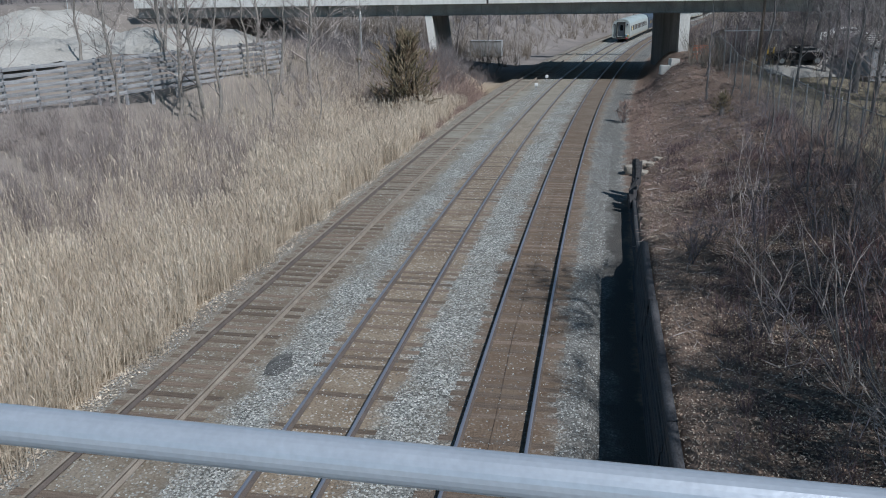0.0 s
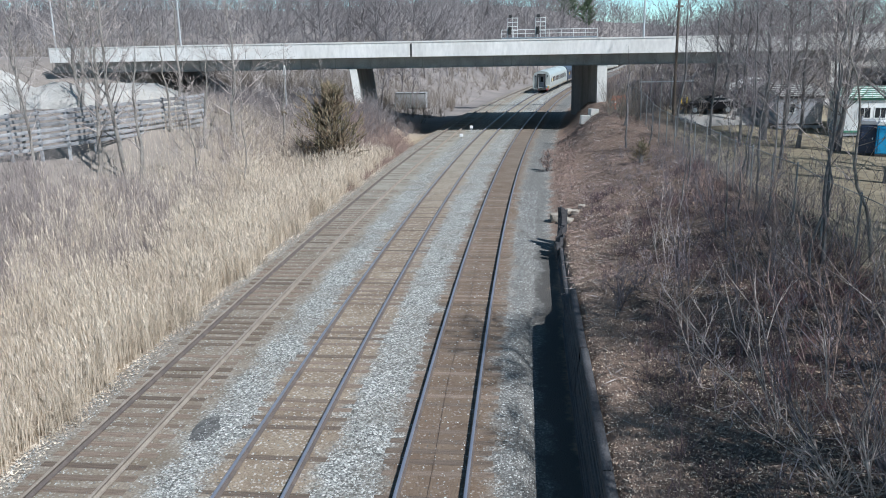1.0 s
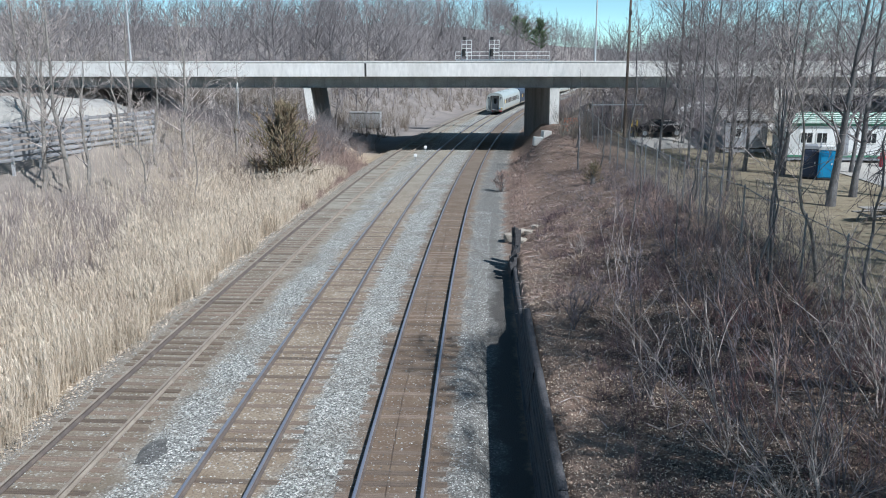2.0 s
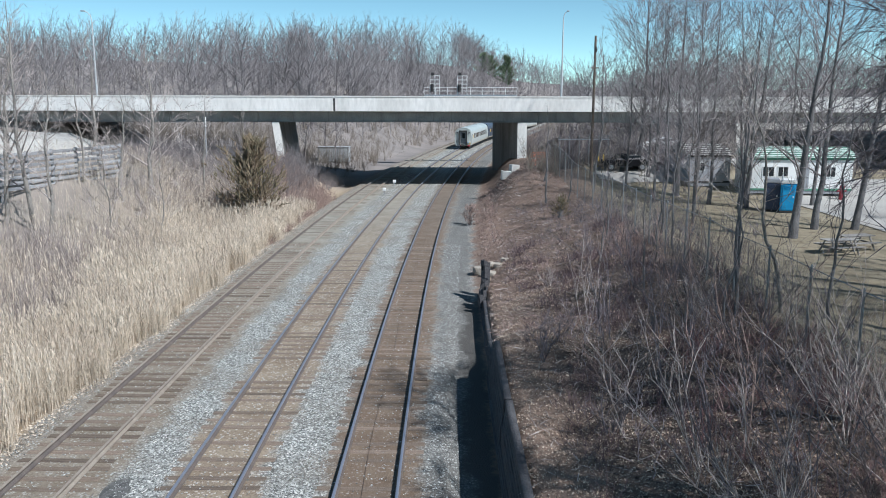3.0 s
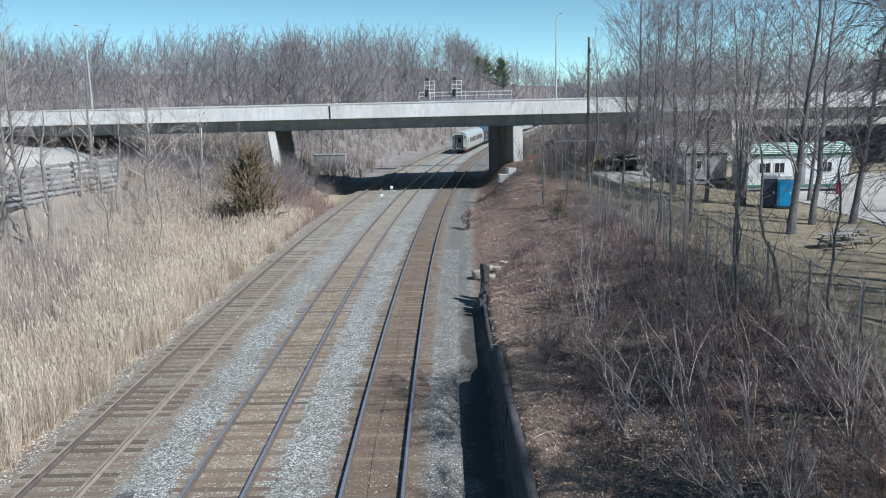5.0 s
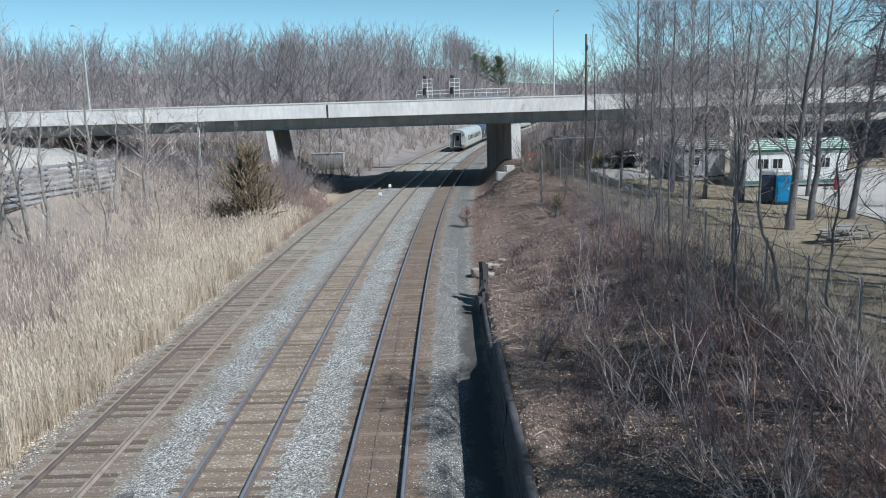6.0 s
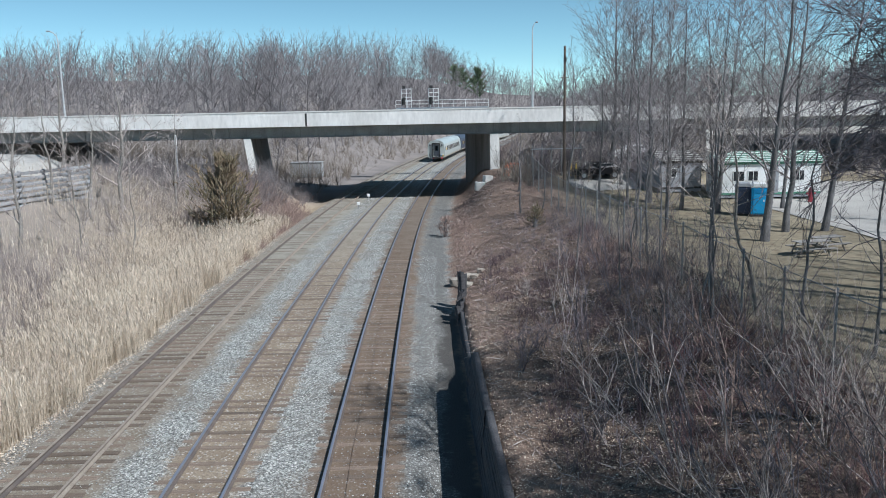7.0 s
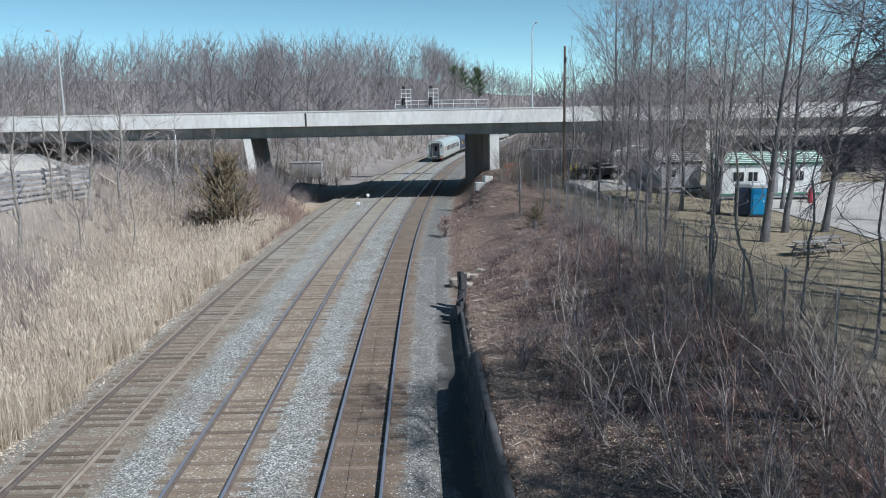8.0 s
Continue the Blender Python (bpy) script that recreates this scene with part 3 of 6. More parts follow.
# ---- railway signals behind the bridge ----
def signal_gantry():
    y = 104.0
    g = empty("signal_gantry", BRIDGE_VIEW_SCALE @ pose(0, y, 0), "white steel signal gantry with two signal heads", "railway signal")
    x0, x1 = 0.4, 10.0
    for x in (10.6,):
        part("column", boxed(x - 0.15, x + 0.15, -0.15, 0.15, ground_z(x, y) - 0.2, 9.4, 0.02), M_GALV, g)
    part("walkway", boxed(-0.8, 10.8, -0.5, 0.5, 9.25, 9.4, 0.01), M_GALV, g)
    bm = bmesh.new()
    for z in (9.85, 10.3):
        rod(bm, (-0.8, -0.48, z), (10.8, -0.48, z), 0.035, None, 6)
    part("handrail", bm, M_WHITE, g)
    for x in np.arange(-0.8, 10.81, 1.45):
        part("rail_post", rod(bmesh.new(), (x, -0.48, 9.35), (x, -0.48, 10.32), 0.035, None, 6), M_WHITE, g)
    for x in (0.55, 3.95):
        bm = bmesh.new()
        for dx in (-0.6, 0.0, 0.6):
            rod(bm, (x + dx, -0.3, 9.35), (x + dx, -0.3, 11.75), 0.045, None, 6)
        for z in (10.2, 10.7, 11.2, 11.7):
            rod(bm, (x - 0.6, -0.3, z), (x + 0.6, -0.3, z), 0.04, None, 6)
        fr = part("ladder_frame", bm, M_WHITE, g, "white ladder frame")
        head = part("signal_head", boxed(x - 0.55, x - 0.15, -0.62, -0.38, 9.75, 10.7, 0.04), M_DARK, g, "black signal head")
        part("signal_cap", boxed(x - 0.5, x - 0.1, -0.55, -0.33, 11.72, 12.1, 0.03), M_DARK, g)
        for z in (9.9, 10.2, 10.5):
            part("hood", rod(bmesh.new(), (x - 0.35, -0.62, z), (x - 0.35, -0.8, z), 0.11, 0.12, 10), M_DARK, head)
    return g


signal_gantry()


# ---- passenger train standing on the middle track beyond the bridge ----
COACH_L, TRAIN_Y = 25.3, 146.0
HALF = [(1.50, 0.62), (1.55, 0.95), (1.57, 1.7), (1.54, 2.3), (1.42, 2.95), (1.22, 3.32), (0.85, 3.54), (0.4, 3.63)]


def shell_profile(scale=1.0):
    right = [(a * scale, h) for a, h in HALF]
    return right + [(0.0, 3.65)] + [(-a, h) for a, h in reversed(right)]


def strip(side, z0, z1, y0, y1, proud):
    """A plate that follows the coach's flank between two heights."""
    bm = bmesh.new()

    def wx(z):
        for (a0, h0), (a1, h1) in zip(HALF, HALF[1:]):
            if h0 <= z <= h1:
                return a0 + (a1 - a0) * (z - h0) / (h1 - h0)
        return HALF[0][0]
    zs = [z0 + (z1 - z0) * i / 3 for i in range(4)]
    rows = [[bm.verts.new((side * (wx(z) + o), y, z)) for z in zs] for o in (proud, -0.02) for y in (y0, y1)]
    for r0, r1 in ((rows[0], rows[1]), (rows[2], rows[3]), (rows[0], rows[2]), (rows[1], rows[3])):
        for i in range(3):
            bm.faces.new((r0[i], r0[i + 1], r1[i + 1], r1[i]))
    for i in (0, 3):
        bm.faces.new((rows[0][i], rows[1][i], rows[3][i], rows[2][i]))
    bmesh.ops.recalc_face_normals(bm, faces=bm.faces)
    return bm


def bogie(parent, y):
    b = part("bogie", boxed(-1.15, 1.15, y - 1.6, y + 1.6, 0.38, 0.62, 0.05), M_DARK, parent, "dark steel bogie")
    for dy in (-1.25, 1.25):
        for s in (-0.7525, 0.7525):
            bm = rod(bmesh.new(), (s - 0.065, y + dy, 0.455), (s + 0.065, y + dy, 0.455), 0.455, None, 20)
            part("wheel", bm, M_RAIL, b)
        part("axle", rod(bmesh.new(), (-0.7, y + dy, 0.455), (0.7, y + dy, 0.455), 0.08, None, 8), M_DARK, b)
    return b


def coach(m, label, paint=None, top=None):
    c = empty("passenger_coach", m, label, "train coach", "coaches of the train")
    L = COACH_L
    prof = shell_profile()
    ys = [0.0, 0.12, L - 0.12, L]
    st = [Matrix.Translation((0, y, 0)) @ Matrix.Diagonal((s, 1, 1 - (1 - s) * 0.3, 1)) for y, s in zip(ys, (0.975, 1, 1, 0.975))]
    v, f = extrude_profile(prof, st, closed=False)
    body = smooth(part("body", (v, f), (paint or M_COACH), c))
    part("floor_pan", boxed(-1.49, 1.49, 0.05, L - 0.05, 0.55, 0.66), M_DARK, c)
    roof_half = [(a, h + 0.012) for a, h in HALF if h >= 2.95]
    rp = roof_half + [(0, 3.662)] + [(-a, h) for a, h in reversed(roof_half)]
    v, f = extrude_profile(rp, [Matrix.Translation((0, y, 0)) for y in np.linspace(0.13, L - 0.13, 8)], closed=False)
    part("roof", (v, f), (top or M_ROOF), c, "pale grey-green coach roof")
    # ends: walls either side of the gangway doorway
    for yend, s in ((0.0, 1), (L, -1)):
        y0, y1 = sorted((yend + s * 0.02, yend + s * 0.14))
        for sx in (-1, 1):
            bm = bmesh.new()
            pts = [(0.53 * sx, 0.66)] + [(a * sx * 0.975, h * 0.998) for a, h in HALF] + [(0.53 * sx, 3.60)]
            a = [bm.verts.new((x, y0, z)) for x, z in pts]
            b = [bm.verts.new((x, y1, z)) for x, z in pts]
            bm.faces.new(a), bm.faces.new(b[::-1])
            for j in range(len(pts)):
                bm.faces.new((a[j], b[j], b[(j + 1) % len(pts)], a[(j + 1) % len(pts)]))
            bmesh.ops.recalc_face_normals(bm, faces=bm.faces)
            part("end_wall", bm, (paint or M_COACH), c)
        part("end_header", boxed(-0.53, 0.53, y0, y1, 3.02, 3.58), (paint or M_COACH), c)
        bm = bmesh.new()
        ya, yb = sorted((yend + s * 0.02, yend - s * 0.28))
        for x0, x1, z0, z1 in ((-0.72, -0.56, 0.7, 3.05), (0.56, 0.72, 0.7, 3.05), (-0.72, 0.72, 3.05, 3.2), (-0.72, 0.72, 0.6, 0.72)):
            box(bm, x0, x1, ya, yb, z0, z1, 0.03)
        part("gangway_frame", bm, M_RUBBER, c, "dark rubber gangway frame")
        yd0, yd1 = sorted((yend + s * 0.55, yend + s * 0.6))
        door = part("end_door", boxed(-0.55, 0.55, yd0, yd1, 0.7, 3.03, 0.01), M_GREY_SIDING, c, "grey end door with a dark pane")
        yp0, yp1 = sorted((yend + s * 0.54, yend + s * 0.56))
        part("door_pane", boxed(-0.24, 0.24, yp0, yp1, 1.75, 2.7), M_GLASS, door)
        yr = yend + s * 0.2
        part("safety_gate", pipe(pipe(bmesh.new(), [(-0.5, yr, 1.75), (0.5, yr, 1.75)], 0.03), [(-0.5, yr, 1.25), (0.5, yr, 1.25)], 0.02), M_GALV, c)
        for sx in (-1, 1):
            lamp = part("marker_light", boxed(sx * 1.08 - 0.14, sx * 1.08 + 0.14, *sorted((yend + s * 0.03, yend - s * 0.09)), 2.62, 3.0, 0.06), M_GALV, c, "grey marker light housing")
            part("lens", boxed(sx * 1.08 - 0.09, sx * 1.08 + 0.09, *sorted((yend - s * 0.08, yend - s * 0.11)), 2.68, 2.94, 0.04), M_GLASS, lamp)
        part("buffer_beam", boxed(-1.35, 1.35, *sorted((yend + s * 0.02, yend - s * 0.06)), 0.5, 0.86, 0.03), (paint or M_COACH), c)
        part("step_panel", boxed(0.78, 1.4, *sorted((yend - s * 0.06, yend - s * 0.14)), 0.62, 0.95, 0.02), M_STRIPE, c, "ochre step panel")
        part("lamp_bracket", boxed(0.8, 1.42, *sorted((yend, yend - s * 0.18)), 1.12, 1.22, 0.02), M_WHITE, c)
        part("blue_connector", boxed(0.82, 1.02, *sorted((yend - s * 0.02, yend - s * 0.2)), 0.96, 1.1, 0.03), M_BLUE, c)
        part("yellow_connector", rod(bmesh.new(), (1.25, yend, 1.0), (1.25, yend - s * 0.22, 1.0), 0.1, None, 10), M_YELLOW, c)
        for x in (-0.42, 0.95, 1.15):
            part("red_flag", boxed(x - 0.09, x + 0.09, *sorted((yend - s * 0.16, yend - s * 0.2)), 0.42, 0.66, 0.01), M_RED, c)
        part("coupler", boxed(-0.16, 0.16, *sorted((yend + s * 0.3, yend - s * 0.42)), 0.55, 0.82, 0.04), M_DARK, c)
        for x, dip in ((-1.25, 0.3), (-1.0, 0.22), (0.4, 0.25), (0.75, 0.2), (-0.2, 0.28)):
            pts = [(x + 0.12 * math.sin(q * 1.1), yend - s * (0.1 + 0.2 * math.sin(q * 0.63)), 1.5 - 0.24 * q if x < -0.9 else 0.75 - 0.09 * q + 0.018 * q * q) for q in range(6)]
            part("hose", pipe(bmesh.new(), pts, 0.03, 6), M_RUBBER, c)
    for sx in (-1, 1):
        for k in range(10):
            y = 3.4 + k * 1.95
            w = part("window", strip(sx, 1.72, 2.52, y, y + 1.42, 0.012), M_GLASS, c, "dark tinted window")
        part("sill_stripe", strip(sx, 0.64, 0.86, 0.3, L - 0.3, 0.008), M_STRIPE, c, "dull ochre stripe along the sill")
        door = part("side_door", strip(sx, 0.78, 2.75, 1.0, 1.75, 0.01), (paint or M_COACH), c)
        part("door_window", strip(sx, 1.75, 2.5, 1.15, 1.6, 0.02), M_GLASS, door)
        part("emblem", strip(sx, 1.75, 2.3, 2.3, 2.8, 0.011), M_YELLOW, c, "plain yellow emblem panel")
    for y in (5.5, 9.0, 16.5, 20.0):
        part("roof_vent", boxed(-0.45, 0.45, y - 0.35, y + 0.35, 3.6, 3.72, 0.03), (top or M_ROOF), c)
    part("underframe_box", boxed(-1.3, 1.3, 8.0, 11.0, 0.3, 0.58, 0.03), M_DARK, c)
    part("underframe_box", boxed(-1.3, 1.3, 14.0, 17.5, 0.3, 0.58, 0.03), M_DARK, c)
    bogie(c, 3.8), bogie(c, L - 3.8)
    return c


def train():
    first = None
    for k in range(4):
        y = TRAIN_Y + k * (COACH_L + 0.55)
        mid = y + COACH_L / 2
        a, b = Vector((-5.56 + bend(y + 3.8), y + 3.8, 0)), Vector((-5.56 + bend(y + COACH_L - 4), y + COACH_L - 4, 0))
        d = (b - a).normalized()
        o = a - d * 3.8
        m = Matrix.Translation(o) @ pose(0, 0, 0, 0, 0, math.degrees(math.atan2(-d.x, d.y)))
        if first is None:
            first = coach(m, "grey-green passenger coach with an open gangway end")
        elif k == 1:
            coach(m, "dark navy blue passenger coach behind the grey one", M_NAVYCOACH, M_NAVYCOACH)
        else:
            copy_thing(first, m)
    y = TRAIN_Y + 4 * (COACH_L + 0.55)
    loc = empty("locomotive", at_track(-5.56, y), "grey and yellow diesel locomotive at the head", "locomotive")
    part("body", boxed(-1.5, 1.5, 0.1, 15.0, 1.25, 4.0, 0.2), M_ROOF, loc)
    part("cab", boxed(-1.55, 1.55, 15.0, 19.2, 1.25, 4.3, 0.35), M_YELLOW, loc, "yellow cab")
    part("nose_window", boxed(-1.2, 1.2, 19.0, 19.24, 3.0, 3.8, 0.05), M_GLASS, loc)
    part("frame", boxed(-1.5, 1.5, 0, 19.4, 0.95, 1.25, 0.04), M_DARK, loc)
    part("fuel_tank", boxed(-1.3, 1.3, 7.5, 11.5, 0.4, 0.95, 0.1), M_DARK, loc)
    for yy in (3.0, 6.5, 10.0, 13.0):
        part("roof_fan", rod(bmesh.new(), (0, yy, 3.95), (0, yy, 4.2), 0.6, None, 16), M_DARK, loc)
    bogie(loc, 3.3), bogie(loc, 15.8)


train()


# ---- right bank: retaining wall, old posts, stones ----
def retaining_wall():
    t = empty("retaining_wall", Matrix.Identity(4), "dark leaning old timber retaining wall along the ballast", "retaining wall")
    rng = random.Random(6)
    for k in range(10):
        z0 = -0.62 + k * 0.18
        lean0 = 1.70 + 0.20 * (k / 10)
        for y0, y1 in ((2.0, 8.0), (8.03, 14.4), (14.43, 21.0), (21.03, 27.4 - 0.1 * k + rng.uniform(-0.3, 0.3))):
            d = rng.uniform(-0.02, 0.02)
            st = [at_track(d, y) for y in np.linspace(y0, y1, 5)]
            prof = [(lean0, z0), (lean0 + 0.2, z0), (lean0 + 0.2, z0 + 0.172), (lean0, z0 + 0.172)]
            part("plank", extrude_profile(prof, st), M_WALL, t)
    for k in range(5):
        z0 = -0.62 + k * 0.18
        lean0 = 1.72 + 0.10 * (k / 5)
        st = [at_track(rng.uniform(-0.03, 0.03), y) for y in np.linspace(27.45, 37.4 - rng.uniform(0, 1.0), 7)]
        prof = [(lean0, z0), (lean0 + 0.2, z0), (lean0 + 0.2, z0 + 0.172), (lean0, z0 + 0.172)]
        part("plank", extrude_profile(prof, st), M_WALL, t)


retaining_wall()


def timber_posts():
    rng = random.Random(4)
    for k, (u, y, h) in enumerate(((1.80, 35.6, 0.95), (1.82, 35.95, 1.15), (1.84, 36.3, 1.05), (1.87, 36.65, 1.3), (1.90, 37.0, 1.2), (1.93, 37.35, 1.55), (1.97, 37.7, 1.7), (2.0, 38.05, 1.45))):
        x = u + bend(y)
        p = empty("timber_post", pose(x, y, ground_z(x, y) - 0.15, rng.uniform(-6, 6), rng.uniform(-8, 4), rng.uniform(0, 40)), "broken dark timber post at the end of the wall", "post", "rotten posts")
        bm = boxed(-0.13, 0.13, -0.16, 0.16, 0, h, 0.02)
        for v in bm.verts:
            if v.co.z > h * 0.8:
                v.co.z += rng.uniform(-0.3, 0.12)
                v.co.x *= 0.7
        part("stump", bm, M_WALL, p)


timber_posts()


def rough_stone(name, x, y, size, seed, material, label, cat="rock", group=""):
    rng = random.Random(seed)
    bm = bmesh.new()
    bmesh.ops.create_icosphere(bm, subdivisions=2, radius=1.0)
    for v in bm.verts:
        d = 1 + 0.25 * noise.noise(v.co * 1.3 + Vector((seed, 0, 0)))
        v.co = Vector((max(-0.75, min(0.75, v.co.x)) * size[0], max(-0.75, min(0.75, v.co.y)) * size[1], max(-0.7, min(0.7, v.co.z)) * size[2])) * d
    ob = part(name, bm, material)
    ob.matrix_world = pose(x, y, ground_z(x, y) + size[2] * 0.35, rng.uniform(-8, 8), rng.uniform(-8, 8), rng.uniform(0, 180))
    return tagged(ob, label, cat, group)


for k, (dx, dy, s) in enumerate(((0, 0, 0.5), (0.55, 0.5, 0.35), (0.3, -0.9, 0.3), (0.9, -0.4, 0.28), (0.5, -1.7, 0.25), (1.3, 0.2, 0.22), (0.2, 1.1, 0.26))):
    rough_stone("stone", 2.75 + dx, 42.8 + dy, (s * 1.2, s, s * 0.7), k, M_ROCK, "pale broken limestone block on the bank", "rock", "stones at the wall's end")
# blocks lie well before the pier and meet its foot only from the camera
for k, (x, y, s) in enumerate(((6.9, 74.3, 0.45), (7.75, 75.4, 0.4), (7.2, 76.0, 0.3))):
    bm = boxed(-s, s, -s * 0.8, s * 0.8, -0.1, s * 1.5, 0.04)
    ob = part("concrete_block", bm, M_CONC)
    ob.matrix_world = pose(x, y, ground_z(x, y), 0, 4, 20 * k)
    tagged(ob, "pale concrete block in line with the pier's foot", "concrete block", "blocks at the pier")
for k, (x, y) in enumerate(((-4.6 - 2.0, 79.0), (-4.2, 86.5))):
    u = -7.6
    p = empty("track_marker", pose(u + bend(y), y, -0.24), "small white marker stake beside the track", "track marker", "track markers")
    part("stake", boxed(-0.05, 0.05, -0.05, 0.05, 0, 0.45, 0.01), M_WOODGREY, p)
    part("cap", boxed(-0.16, 0.16, -0.1, 0.1, 0.4, 0.72, 0.06), M_WHITE, p, "white cap")


# ---- chain-link fence on top of the bank ----
def chainlink_fence():
    t = empty("chainlink_fence", Matrix.Identity(4), "grey chain-link fence along the top of the bank", "fence")
    x, h = 10.8, 2.35
    ys = list(np.arange(8.0, 75.0, 2.85))
    gz = [ground_z(x, y) for y in ys]
    for y, z in zip(ys, gz):
        post = part("post", rod(bmesh.new(), (x, y, z - 0.2), (x, y, z + h + 0.05), 0.035, None, 8), M_POST, t)
        part("cap", rod(bmesh.new(), (x, y, z + h + 0.05), (x, y, z + h + 0.11), 0.045, 0.015, 8), M_POST, post)
    for (ya, za), (yb, zb) in zip(zip(ys, gz), zip(ys[1:], gz[1:])):
        part("top_rail", rod(bmesh.new(), (x, ya, za + h), (x, yb, zb + h), 0.016, None, 6), M_POST, t)
    segs = []
    for (ya, za), (yb, zb) in zip(zip(ys, gz), zip(ys[1:], gz[1:])):
        step, n = 0.085, 34
        for s in (1, -1):
            k0 = -int(h / step)
            for k in range(k0, int((yb - ya) / step) + 1):
                a, b = (k * step, 0.03), (k * step + h, h - 0.03)
                lo, hi = max(0, -a[0]), min(h, (yb - ya) - a[0])
                if hi - lo < 0.1:
                    continue
                p = [a[0] + lo, 0.03 + lo * (h - 0.06) / h], [a[0] + hi, 0.03 + hi * (h - 0.06) / h]
                q = []
                for d, zz in p:
                    zz = zz if s == 1 else h - zz
                    f = d / (yb - ya)
                    q += [x + 0.03, ya + d, za + (zb - za) * f + zz]
                segs.append(q + [0.002, 0.002])
    part("wire_mesh", tubes(segs, 3), M_WIRE, t, "fine grey diamond wire mesh")
    # the fence turns towards the lane at its far end
    yr, za = 73.4, ground_z(13.5, 73.4)
    for xr in np.arange(11.6, 16.1, 0.88):
        zr = ground_z(xr, yr)
        part("post", rod(bmesh.new(), (xr, yr, zr - 0.2), (xr, yr, za + 3.0), 0.045, None, 8), M_POST, t)
    part("top_rail", rod(bmesh.new(), (11.5, yr, za + 2.6), (16.1, yr, za + 2.62), 0.05, None, 6), M_GALV, t, "pale steel gate rail")


chainlink_fence()


# ---- the footbridge's own rail, under the camera ----
footbridge = empty("footbridge", Matrix.Identity(4), "footbridge with a smooth grey pipe handrail", "footbridge")
part("deck", boxed(-40, 30, -3.2, 0.9, 7.35, 7.7, 0.02), M_CONC_D, footbridge)
part("handrail", rod(bmesh.new(), (-12, 0.606, 8.997), (12, 0.636, 8.447), 0.03, None, 24), M_PIPE, footbridge, "blue-grey round pipe handrail")
for x in (-10.5, -7.5, -4.5, 4.5, 7.5, 10.5):
    part("post", rod(bmesh.new(), (x, 0.621, 7.69), (x, 0.621, 8.722 - 0.023 * x), 0.024, None, 10), M_PIPE, footbridge)


# ---- trees ----
def grow(rng, height, radius, clear=0.3, limbs=20, reach=0.3, lift=50, subs=5, twigs=4, wander=0.012, lean=(0, 0), sag=0.0, twig_r=0.006, thick=0.36, kink=0.2, taper=0.8):
    """A bare tree at the origin. Returns rows of trunk and of crown for tubes()."""
    trunk, crown = [], []
    pts, p = [], Vector((0, 0, -0.2))
    drift = Vector((lean[0], lean[1], 1)).normalized()
    n = 12
    for i in range(n + 1):
        pts.append(p.copy())
        d = (drift + Vector((rng.gauss(0, wander * 6), rng.gauss(0, wander * 6), 0))).normalized()
        p = p + d * (height / n)

    def rad(f):
        return max(radius * (1 - f) ** taper, twig_r * 1.3)
    for i in range(n):
        flare = 1.25 if i == 0 else 1.0
        trunk.append((*pts[i], *pts[i + 1], rad(i / n) * flare, rad((i + 1) / n)))

    def stem(start, d, length, r, steps, curl, out):
        q, seq = start.copy(), [start.copy()]
        for s in range(steps):
            d = (d + Vector((rng.gauss(0, kink), rng.gauss(0, kink), rng.gauss(0, kink * 0.7) + curl))).normalized()
            e = q + d * (length / steps)
            out.append((*q, *e, max(r * (1 - s / steps), twig_r), max(r * (1 - (s + 1) / steps) * 0.95, twig_r * 0.6)))
            q = e
            seq.append(q.copy())
        return seq, d
    az = rng.random() * 6.28
    for k in range(limbs):
        f = clear + (0.97 - clear) * (k + rng.random()) / limbs
        i = min(int(f * n), n - 1)
        at = pts[i].lerp(pts[i + 1], f * n - i)
        az += 2.4 + rng.gauss(0, 0.5)
        el = radians(lift + rng.gauss(0, 10) + 18 * f)
        L = height * reach * (1.0 - 0.72 * max(0, (f - clear) / (1 - clear))) * rng.uniform(0.65, 1.15)
        d = Vector((math.cos(az) * math.cos(el), math.sin(az) * math.cos(el), math.sin(el)))
        seq, _ = stem(at, d, L, rad(f) * thick, 5, 0.05 - sag, crown)
        for j in range(subs):
            g = rng.uniform(0.25, 1.0) * 5
            a = seq[min(int(g), 4)].lerp(seq[min(int(g) + 1, 5)], g - int(g) if g < 5 else 0)
            d2 = (d + Vector((rng.gauss(0, 0.6), rng.gauss(0, 0.6), rng.gauss(0.1, 0.45) - sag * 2))).normalized()
            L2 = L * rng.uniform(0.25, 0.5)
            seq2, _ = stem(a, d2, L2, rad(f) * 0.15, 3, 0.06 - sag, crown)
            for q in range(twigs):
                a2 = seq2[rng.randint(1, 3)]
                d3 = (d2 + Vector((rng.gauss(0, 0.6), rng.gauss(0, 0.6), rng.gauss(0.05, 0.5) - sag * 2))).normalized()
                stem(a2, d3, L2 * rng.uniform(0.3, 0.65), twig_r * 1.4, 2, -sag * 0.5, crown)
    return trunk, crown


def bare_tree(x, y, height, radius, seed, label, group="bare trees", bark=None, twig=None, turn=None, name="bare_tree", category="tree", **kw):
    rng = random.Random(seed)
    tr, cr = grow(rng, height, radius, **kw)
    t = empty(name, pose(x, y, ground_z(x, y) - 0.05, 0, 0, rng.uniform(0, 360) if turn is None else turn), label, category, group)
    smooth(part("trunk", tubes(tr, 9), bark or M_BARK, t))
    far = y > 44
    fine = [q for q in cr if q[6] < (0.02 if far else 0.016)]
    stout = [q for q in cr if q[6] >= (0.02 if far else 0.016)]
    part("crown", joined(tubes(stout or cr[:3], 3), ribbons(fine or cr[:3])), twig or M_TWIG, t, "crown of fine bare branches")
    return t


